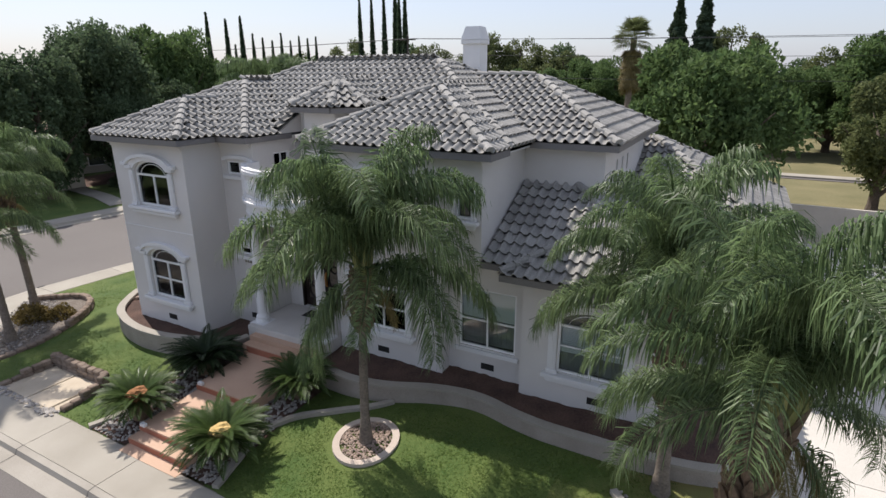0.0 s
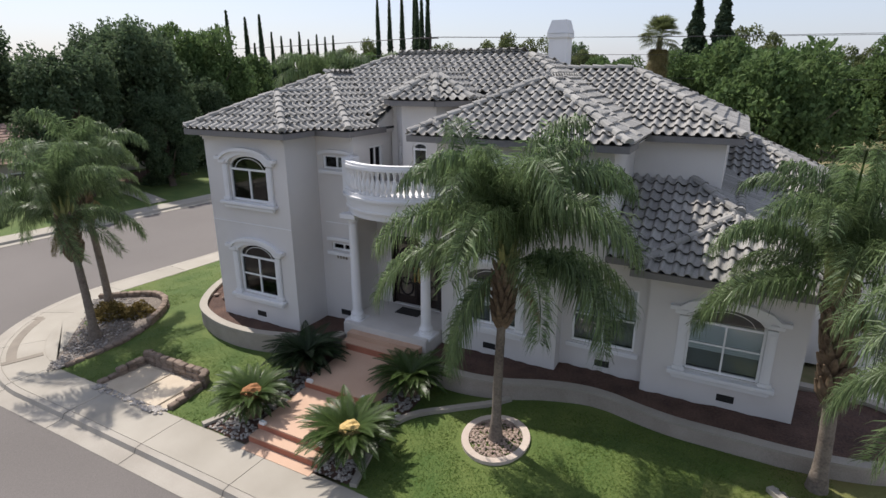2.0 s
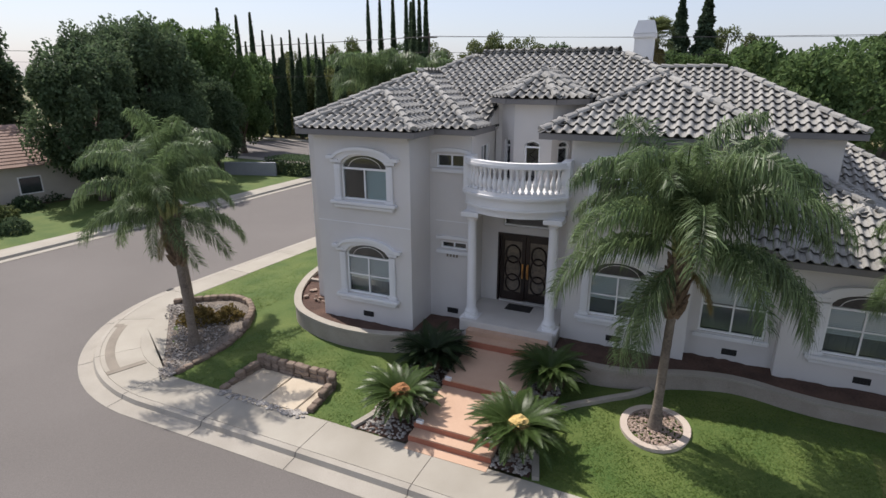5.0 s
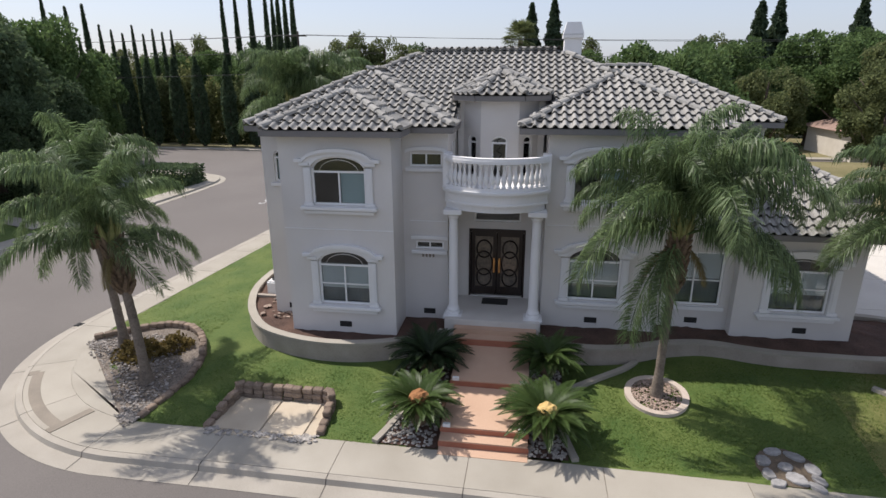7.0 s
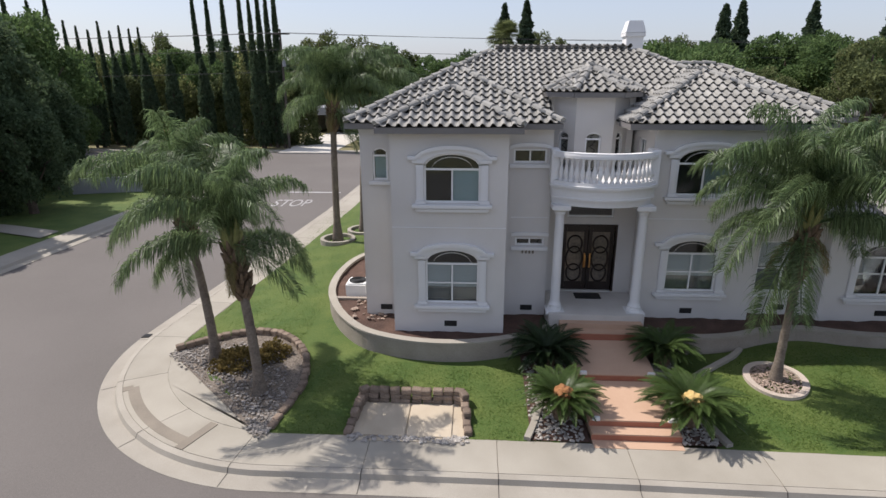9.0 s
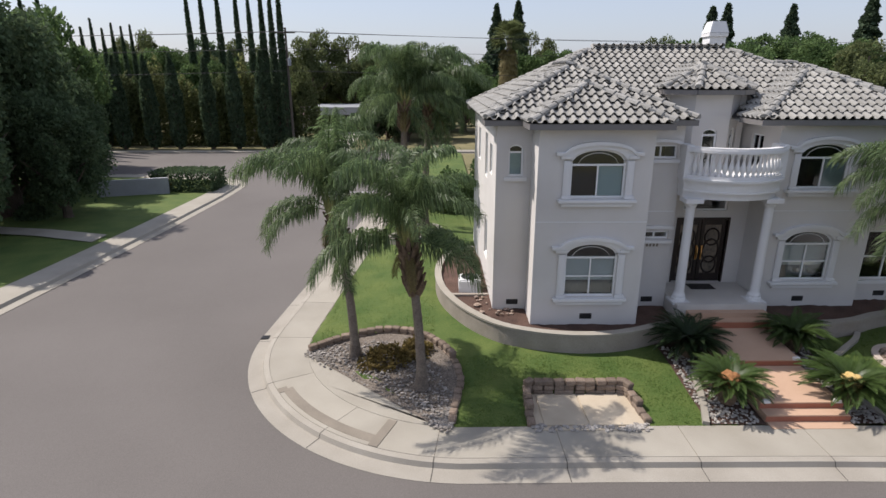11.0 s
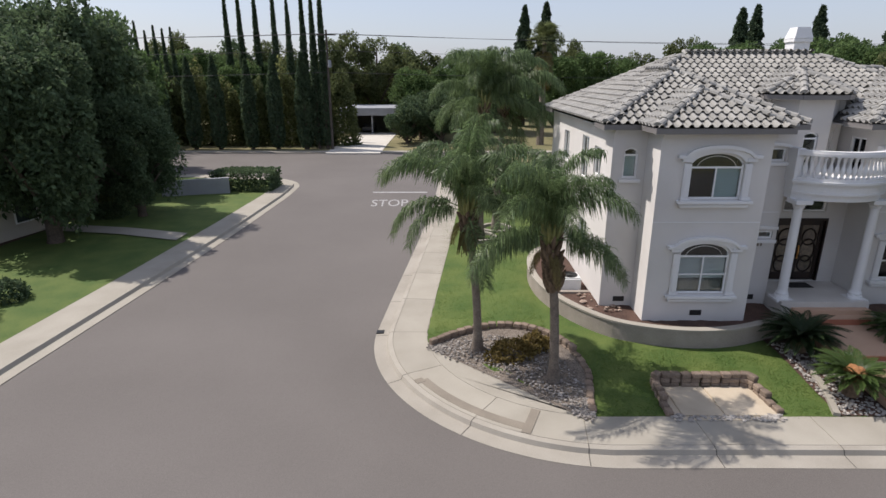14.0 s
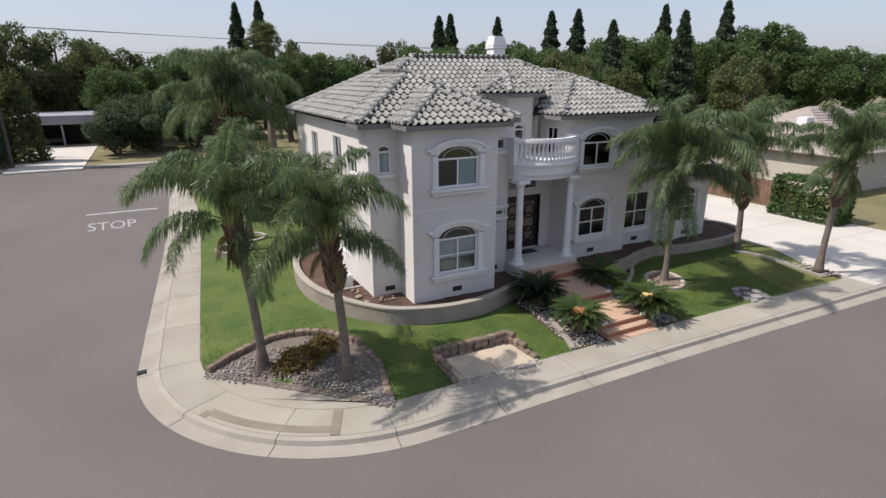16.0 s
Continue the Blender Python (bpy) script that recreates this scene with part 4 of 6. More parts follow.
# ---- front garden ----
# curved planter walls on both sides of the entrance
garden = thing("planter_wall", "curved low plastered planter wall round the bay", "planter wall", "structure")
P_LEFT = [(-18.9, 18.3), (-19.6, 18.05), (-20.1, 17.3), (-20.4, 16.2), (-20.5, 14.8), (-20.35, 13.4), (-19.95, 12.2), (-19.35, 11.1), (-18.55, 10.2), (-17.55, 9.72), (-16.5, 9.5), (-15.45, 9.52), (-14.55, 9.74), (-13.85, 10.03), (-13.1, 10.35), (-12.9, 10.75)]
P_RIGHT = [(-9.95, 10.75), (-9.85, 10.5), (-9.3, 10.3), (-8.4, 10.22), (-7.4, 10.4), (-6.4, 10.8), (-5.5, 11.0), (-4.8, 10.97), (-4.1, 10.78), (-3.2, 10.62), (-2.0, 10.6), (-0.8, 10.6), (0.4, 10.8), (1.3, 11.3), (1.65, 12.1), (1.5, 13.0), (0.9, 13.6), (-0.8, 13.8)]


def smooth_line(pts, n=5):
    out = []
    for i in range(len(pts) - 1):
        p0, p1, p2, p3 = (Vector(pts[max(0, min(len(pts) - 1, i + k))]) for k in (-1, 0, 1, 2))
        for k in range(n):
            t = k / n
            out.append(tuple(0.5 * ((2 * p1) + (p2 - p0) * t + (2 * p0 - 5 * p1 + 4 * p2 - p3) * t * t + (3 * p1 - p0 - 3 * p2 + p3) * t ** 3)))
    return out + [pts[-1]]


LWALL, RWALL = smooth_line(P_LEFT), smooth_line(P_RIGHT)
for line in (LWALL, RWALL):
    bm = bmesh.new()
    bar(bm, line, 0.2, 0.0, 0.98)
    part("wall_body", bm, PLANTER, garden)
    bm = bmesh.new()
    bar(bm, line, 0.26, 0.98, 1.04)
    part("coping", bm, CURB, garden, "lighter smooth coping")
bm = bmesh.new()
bar(bm, [(-20.1, 12.75), (-18.72, 12.75)], 0.16, 0.2, 1.0)
part("cross_wall", bm, PLANTER, garden)
for line, inner in ((LWALL, lambda p: (max(-18.3, min(-12.95, p[0] + 0.8)), 12.6)), (RWALL, lambda p: (max(-9.9, min(-1.0, p[0])), 13.0))):
    bm = bmesh.new()
    ribbon(bm, line, [inner(p) for p in line], 0.9, 0.98, 10)
    for v in bm.verts:
        v.co.z += 0.05 * noise.noise(v.co * 2.5) + 0.03 * noise.noise(v.co * 9)
    tagged(part("planter_soil", bm, SOIL, smooth=True), "bare reddish-brown bark soil in the planter bed", "soil", kind="structure")
# rubble at the corner of the left bed
rk = random.Random(5)


def stone(bm, x, y, z, s, rng):
    m = Matrix.Translation((x, y, z)) @ Matrix.Rotation(rng.uniform(0, 6.28), 4, "Z") @ Matrix.Diagonal((s * rng.uniform(0.8, 1.4), s * rng.uniform(0.7, 1.1), s * rng.uniform(0.4, 0.8), 1))
    v = bmesh.ops.create_icosphere(bm, subdivisions=1, radius=0.5, matrix=m)["verts"]
    for q in v:
        q.co += Vector((rng.uniform(-1, 1), rng.uniform(-1, 1), rng.uniform(-1, 1))) * s * 0.07


def stones(name, label, spots, lo, hi, material=ROCK):
    vv, ff = [], []
    base = bmesh.new()
    bmesh.ops.create_icosphere(base, subdivisions=1, radius=0.5)
    bv, bf = [v.co.copy() for v in base.verts], [[v.index for v in f.verts] for f in base.faces]
    base.free()
    for x, y, z in spots:
        s = rk.uniform(lo, hi)
        m = Matrix.Rotation(rk.uniform(0, 6.28), 4, "Z") @ Matrix.Diagonal((s * rk.uniform(0.8, 1.4), s * rk.uniform(0.7, 1.1), s * rk.uniform(0.4, 0.75), 1))
        k = len(vv)
        vv += [tuple(m @ (v + Vector((rk.uniform(-1, 1), rk.uniform(-1, 1), rk.uniform(-1, 1))) * 0.08) + Vector((x, y, z))) for v in bv]
        ff += [[k + i for i in f] for f in bf]
    me = bpy.data.meshes.new(name)
    me.from_pydata(vv, [], ff)
    me.materials.append(material)
    return tagged(new(name, me), label, "rocks", kind="stuff")


stones("rubble", "broken pale stones heaped in the planter corner", [(rk.uniform(-19.1, -18.0), rk.uniform(11.0, 11.45), 0.98) for _ in range(14)] + [(rk.uniform(-19.3, -18.8), rk.uniform(11.7, 12.5), 0.98) for _ in range(10)], 0.08, 0.22, PEBBLE)
# air conditioner behind the left planter
ac = thing("air_conditioner", "white boxy air conditioner standing beside the side wall", "air conditioner")
WHITE = mat("white_metal", (0.7, 0.7, 0.69), (0.78, 0.78, 0.77), 40, 2, 0.45, 0.05)
bm = boxed(-19.75, -18.98, 12.95, 13.7, 0.9, 1.42, bevel=0.05)
part("casing", bm, WHITE, ac)
bm = bmesh.new()
for rad in (0.29, 0.21, 0.13):
    tube(bm, [(-19.365 + rad * math.cos(a * math.pi / 12), 13.325 + rad * math.sin(a * math.pi / 12), 1.45) for a in range(25)], 0.012, 5)
lathe(bm, [(0.3, 1.422), (0.3, 1.436), (0.06, 1.438)], -19.365, 13.325, 16)
part("fan_guard", bm, IRON, ac)

# walk with steps up to the porch
path = thing("garden_walk", "terracotta-coloured concrete walk with steps up to the porch", "walkway", "structure")
XL, XR = -12.36, -10.28


def slope_slab(y0, y1, z0, z1, grow=0.0):
    bm = bmesh.new()
    v = [bm.verts.new(p) for p in ((XL - grow, y0, 0), (XR + grow, y0, 0), (XR + grow, y1, 0), (XL - grow, y1, 0), (XL - grow, y0, z0), (XR + grow, y0, z0), (XR + grow, y1, z1), (XL - grow, y1, z1))]
    for f in ((4, 5, 6, 7), (0, 1, 5, 4), (1, 2, 6, 5), (2, 3, 7, 6), (3, 0, 4, 7)):
        bm.faces.new([v[i] for i in f])
    return bm


part("landing", slope_slab(6.0, 6.3, 0.16, 0.165), WALK, path)
part("step", slope_slab(6.3, 6.62, 0.33, 0.335), WALK, path)
part("walk_slab", slope_slab(6.62, 8.35, 0.49, 0.56), WALK, path)
part("walk_slab", slope_slab(8.35, 10.2, 0.73, 0.84), WALK, path)
part("step", slope_slab(10.2, 10.62, 1.06, 1.065, 0.2), WALK, path)
part("step", slope_slab(10.5, 10.75, 1.22, 1.22, 0.2), WALK, path)
for y, z0, z1 in ((6.3, 0.16, 0.33), (6.62, 0.335, 0.49), (8.35, 0.56, 0.73), (10.2, 0.84, 1.06)):
    bm = boxed(XL - 0.02, XR + 0.02, y - 0.014, y - 0.003, z0, z1 - 0.03)
    part("riser", bm, RISER, path, "darker red riser")
for x in (XL + 0.14, XR - 0.14):
    for y, z in ((6.66, 0.5), (8.4, 0.74)):
        part("step_light", boxed(x - 0.09, x + 0.09, y - 0.08, y + 0.02, z - 0.02, z + 0.07, bevel=0.01), WHITE, path, "small white step light")
# side kerbs of the walk beds
for line in ([(-13.9, 6.2), (-13.55, 7.2), (-13.3, 8.4)], [(-9.2, 6.2), (-9.45, 7.2), (-9.55, 8.0), (-9.2, 8.7), (-8.4, 9.3), (-7.6, 9.9), (-7.2, 10.35)]):
    bm = bmesh.new()
    L = smooth_line(line, 6)
    bar(bm, L, 0.16, 0.0, lambda i: lawn_z(*L[i]) + 0.1)
    tagged(part("garden_edging", bm, CURB), "curved concrete edging between rocks and lawn", "edging", kind="structure")
for x0, x1, lab in ((-13.75, -12.5, "mixed river rocks under the cycads beside the walk"), (-10.35, -9.4, "mixed river rocks along the walk edge")):
    spots = []
    for _ in range(650):
        x, y = rk.uniform(x0, x1), rk.uniform(6.2, 9.7)
        spots.append((x, y, lawn_z(x, y) + 0.04))
    stones("rock_bed", lab, spots, 0.05, 0.12)
bm = bmesh.new()
for x0, x1 in ((-13.8, -12.4), (-10.45, -9.35)):
    ribbon(bm, [(x0, 6.2 + 0.4 * k) for k in range(11)], [(x1, 6.2 + 0.4 * k) for k in range(11)], lambda x, y: lawn_z(x, y) + 0.02, lambda x, y: lawn_z(x, y) + 0.02, 3)
tagged(part("bed_soil", bm, SOIL), "dark soil under the rock beds", "soil", kind="structure")

# sunken sitting box with retaining blocks
box_bed = thing("retaining_wall", "weathered brown retaining blocks round a sunken sand bed", "retaining wall")
pad = thing("sand_pad", "sandy beige concrete pads in the sunken bed", "paving", "structure")
SAND = mat("sandy_concrete", (0.4, 0.33, 0.24), (0.52, 0.45, 0.35), 50, 1.2, 0.9, 0.3, 0.006, vary=0.06)
for k in range(2):
    bm = bmesh.new()
    box(bm, -17.9 + 1.12 * k, -16.82 + 1.12 * k, 6.15, 7.5, 0.1, 0.2, 0.01)
    part("pad_slab", bm, SAND, pad)
bm = bmesh.new()
bmesh.ops.create_cube(bm, size=1.0, matrix=Matrix.Diagonal((0.27, 0.2, 0.15, 1)))
bmesh.ops.bevel(bm, geom=list(bm.edges), offset=0.025, segments=1, affect="EDGES")
block_me = bpy.data.meshes.new("block")
bm.to_mesh(block_me)
bm.free()
block_me.materials.append(BLOCK)


def blocks(line, levels, z, parent):
    pts = resample(line, 0.28)
    for i, (x, y) in enumerate(pts):
        p1 = pts[min(i + 1, len(pts) - 1)]
        p0 = pts[max(i - 1, 0)]
        a = math.atan2(p1[1] - p0[1], p1[0] - p0[0])
        n = levels if isinstance(levels, int) else levels(x, y)
        for k in range(n):
            o = new("block", block_me)
            o.parent = parent
            o.matrix_basis = pose(x + rk.uniform(-0.02, 0.02), y + rk.uniform(-0.02, 0.02), (z if not callable(z) else z(x, y)) + 0.075 + 0.15 * k, rk.uniform(-4, 4), rk.uniform(-4, 4), math.degrees(a) + rk.uniform(-8, 8))


blocks([(-18.22, 6.3), (-18.12, 7.66), (-15.42, 7.66), (-15.3, 6.3)], lambda x, y: 3 if y > 7.5 else (2 if y > 6.8 else 1), 0.12, box_bed)
stones("rock_strip", "mixed pebbles between the sand bed and the pavement", [(rk.uniform(-18.2, -15.3), rk.uniform(5.95, 6.25), 0.17) for _ in range(180)], 0.06, 0.14)
bm = bmesh.new()
box(bm, -18.15, -15.4, 6.0, 7.6, 0.05, 0.165)
tagged(part("bed_sand", bm, SAND), "pale sand in the sunken bed", "sand", kind="structure")

# rock bed with the twin palms at the corner
bed = thing("retaining_wall", "low ring of brown retaining blocks round the corner palms", "retaining wall")
RB = [(-24.4, 10.1), (-23.6, 10.7), (-22.4, 11.0), (-21.2, 10.6), (-20.3, 9.6), (-19.9, 8.4), (-20.0, 7.3), (-20.2, 6.3)]
blocks(smooth_line(RB, 4), lambda x, y: 2 if y > 9.2 else 1, lambda x, y: lawn_z(x, y) - 0.05, bed)
ring = smooth_line(RB, 4)
cen = [(-24.49 + 4.12 * i / (len(ring) - 1), 9.82 - 3.82 * i / (len(ring) - 1)) for i in range(len(ring))]
bm = bmesh.new()
ribbon(bm, ring, cen, lambda x, y: lawn_z(x, y) + 0.05, lambda x, y: 0.17, 6)
for v in bm.verts:
    v.co.z = max(v.co.z, lawn_z(v.co.x, v.co.y) + 0.03)
tagged(part("bed_gravel", bm, GRAVEL), "grey gravel in the corner palm bed", "soil", kind="structure")
spots = []
for _ in range(1500):
    i, u = rk.randrange(len(ring)), rk.uniform(0.25, 0.97)
    x, y = ring[i][0] * (1 - u) + cen[i][0] * u, ring[i][1] * (1 - u) + cen[i][1] * u
    spots.append((x + rk.uniform(-0.15, 0.15), y + rk.uniform(-0.15, 0.15), max(lawn_z(x, y), 0.13) + 0.06))
stones("rock_bed", "grey and tan river rocks filling the corner palm bed", spots, 0.04, 0.095, BEDROCK)

# round kerb with pebbles at the lawn palm
rim = bmesh.new()
C1 = arc(-6.95, 8.75, 0.72, 0, 360, 36)
bar(rim, C1, 0.17, 0.1, lambda i: lawn_z(*C1[i]) + 0.07)
tagged(part("tree_ring", rim, PINK), "round pinkish concrete kerb round the lawn palm", "tree ring")
spots = []
for _ in range(750):
    a, r = rk.uniform(0, 6.28), 0.62 * math.sqrt(rk.random())
    spots.append((-6.95 + r * math.cos(a), 8.75 + r * math.sin(a), lawn_z(-6.95 + r * math.cos(a), 8.75 + r * math.sin(a)) + 0.045))
stones("pebbles", "pinkish pebbles inside the round palm kerb", spots, 0.035, 0.08, PEBBLE)
bm = bmesh.new()
lathe(bm, [(0.66, 0.1), (0.66, 0.36), (0.1, 0.45)], -6.95, 8.75, 24)
tagged(part("ring_soil", bm, SOIL), "soil under the pebbles", "soil", kind="structure")
DIRT = mat("bare_dirt", (0.07, 0.055, 0.04), (0.15, 0.115, 0.08), 25, 2, 0.95, 0.6, 0.02)
SLATE = mat("flat_grey_stone", (0.2, 0.195, 0.19), (0.31, 0.3, 0.29), 18, 3, 0.85, 0.5, 0.01, vary=0.2)
bm = bmesh.new()
prism(bm, [(-4.56 + 0.66 * math.cos(a * 0.449), 6.62 + 0.6 * math.sin(a * 0.449)) for a in range(14)], 0.1, lambda x, y: lawn_z(x, y) + 0.018)
tagged(part("bare_soil", bm, DIRT), "bare brown soil under the flat stones", "soil", kind="structure")
for sx, sy, sw, sl, sa in ((-4.72, 7.08, 0.4, 0.24, 10), (-4.3, 6.98, 0.42, 0.26, -35), (-5.02, 6.78, 0.36, 0.3, 60), (-4.06, 6.62, 0.4, 0.3, -70), (-4.62, 6.62, 0.34, 0.3, 25), (-5.04, 6.36, 0.38, 0.26, 80), (-4.52, 6.28, 0.5, 0.34, -50), (-4.06, 6.28, 0.36, 0.24, -60), (-4.96, 6.08, 0.36, 0.26, 20), (-4.2, 6.06, 0.42, 0.22, -55)):
    bm = bmesh.new()
    n = 9
    ring8 = [(sw / 2 * math.cos(k * 6.283 / n) * rk.uniform(0.85, 1.12), sl / 2 * math.sin(k * 6.283 / n) * rk.uniform(0.85, 1.12)) for k in range(n)]
    prism(bm, ring8, -0.08, 0.045)
    bmesh.ops.bevel(bm, geom=list(bm.edges), offset=0.014, segments=1, affect="EDGES")
    st = tagged(part("flat_stone", bm, SLATE), "flat grey stone set in the lawn", "stone", group="stones in the lawn")
    st.matrix_basis = pose(sx, sy, lawn_z(sx, sy) + 0.03, rk.uniform(-5, 5), rk.uniform(-5, 5), sa)
# bed between lawn and driveway
bm = bmesh.new()
D1 = smooth_line([(-1.35, 9.6), (-0.75, 8.9), (-0.2, 7.8), (0.2, 6.4)], 6)
bar(bm, D1, 0.16, 0.0, lambda i: lawn_z(*D1[i]) + 0.1)
tagged(part("garden_edging", bm, CURB), "pale concrete edging along the driveway bed", "edging", kind="structure")
bm = bmesh.new()
ribbon(bm, D1, [(1.1, 10.6 - 4.4 * i / (len(D1) - 1)) for i in range(len(D1))], lambda x, y: lawn_z(x, y) + 0.03, 0.2, 4)
tagged(part("bed_soil", bm, SOIL), "brown soil in the driveway bed", "soil", kind="structure")
spots = []
for _ in range(500):
    u = rk.random()
    i = rk.randrange(len(D1))
    x, y = D1[i][0] * (1 - u) + 1.1 * u, D1[i][1] * (1 - u) + (10.6 - 4.4 * i / (len(D1) - 1)) * u
    spots.append((x, y, (lawn_z(x, y)) * (1 - u) + 0.2 * u + 0.05))
stones("rock_bed", "tan river rocks along the driveway bed", spots, 0.07, 0.17)

# driveway, slab by slab
DRV = mat("driveway_concrete", (0.46, 0.43, 0.38), (0.58, 0.55, 0.49), 50, 0.4, 0.85, 0.2, 0.004, vary=0.05)
drive = thing("driveway", "wide pale concrete driveway beside the house", "driveway", "structure")
for ix in range(3):
    for iy in range(8):
        x0, y0 = 1.15 + 3.3 * ix, 5.9 + 3.5 * iy
        part("slab", boxed(x0, x0 + 3.28, y0, y0 + 3.48, 0.0, 0.19), DRV, drive)
bm = boxed(1.1, 11.05, 4.75, 5.88, -0.02, 0.17)
part("apron", bm, DRV, drive)

# road marking
MARK = thing("road_marking", "worn white STOP lettering and line painted on asphalt", "road marking")
cu = bpy.data.curves.new("word", "FONT")
cu.body, cu.size, cu.extrude, cu.align_x = "STOP", 2.0, 0.003, "CENTER"
tx = new("word", cu)
tx.matrix_basis = pose(-27.9, 31.0, -0.008, 0, 0, 3) @ Matrix.Diagonal((0.55, 1.5, 1, 1))
tx.data.materials.append(PAINT)
tx.parent = MARK
bm = boxed(-29.6, -25.4, 35.6, 35.95, -0.02, -0.012)
part("stop_line", bm, PAINT, MARK)

# ---- lot across the side street ----
FK = [(-37.6, -20.0), (-37.3, 0.0), (-36.9, 8.7), (-36.3, 17.7), (-35.9, 26.0), (-35.7, 34.0)] + arc(-41.0, 37.2, 5.2, 0, 75, 10)[1:] + [(-46.0, 43.4), (-60.0, 44.5), (-90.0, 45.0)]
FKF = resample(FK, 0.6)
bm = bmesh.new()
ribbon(bm, FKF, offset(FKF, -0.42 * -1)[::1], 0.0, 0.012)
ribbon(bm, offset(FKF, 0.42), offset(FKF, 0.5), 0.012, 0.14)
ribbon(bm, offset(FKF, 0.5), offset(FKF, 1.9), 0.14, 0.15)
tagged(part("pavement_far", bm, CONC), "pale concrete pavement and kerb across the side street", "pavement", kind="structure")
bm = bmesh.new()
ribbon(bm, offset(FKF, 1.9), [(min(p[0] - 2, -62), min(p[1], 30)) for p in offset(FKF, 1.9)], 0.15, 0.5, 12)
tagged(part("lawn_far", bm, LAWN), "green neighbouring lawn in tree shade", "lawn", kind="structure")
# far side of the cross street
bm = bmesh.new()
box(bm, -140, 80, 58.2, 59.8, -0.05, 0.12)
box(bm, -140, -39.5, 66.0, 66.4, -0.05, 0.1)
tagged(part("pavement_north", bm, CONC), "pale pavement along the far side of the cross street", "pavement", kind="structure")
bm = boxed(-37.8, -31.5, 57.4, 82.0, -0.05, 0.14)
tagged(part("driveway_north", bm, DRV), "pale concrete driveway leading to a carport", "driveway", kind="structure")
FAR_GRASS = mat("rough_grass", (0.1, 0.1, 0.04), (0.25, 0.21, 0.11), 12, 0.2, 0.95, 0.6, 0.05)
bm = boxed(-140, -37.85, 59.9, 95.0, -0.05, 0.1)
box(bm, -31.45, 80, 59.9, 95.0, -0.05, 0.1)
tagged(part("verge_north", bm, FAR_GRASS), "rough shaded grass under the far trees", "grass", kind="structure")
bm = boxed(-23.0, 0.8, 25.0, 56.0, -0.05, 0.2)
box(bm, 11.1, 60, 5.9, 56.0, -0.05, 0.16)
box(bm, 0.9, 11.05, 34.0, 56, -0.05, 0.16)
tagged(part("yard", bm, FAR_GRASS), "rough grass behind the house", "grass", kind="structure")

# ---- palms ----
BARK = mat("palm_bark", (0.1, 0.08, 0.065), (0.24, 0.2, 0.16), 20, 3, 0.9, 0.7, 0.02)
BOOT = mat("palm_leaf_bases", (0.07, 0.047, 0.03), (0.22, 0.155, 0.1), 14, 3, 0.9, 0.5, 0.02)
SHEATH = mat("palm_crownshaft", (0.16, 0.18, 0.05), (0.32, 0.3, 0.12), 10, 2, 0.6, 0.2, 0.01)
FROND = leaf_mat("palm_frond", (0.086, 0.138, 0.058), (0.195, 0.255, 0.118), 0.55, 0.55, 0.42, spec=0.38)
FROND_OLD = leaf_mat("palm_frond_dry", (0.14, 0.13, 0.05), (0.26, 0.2, 0.09), 0.25, 0.25, 0.6)
rp = random.Random(11)


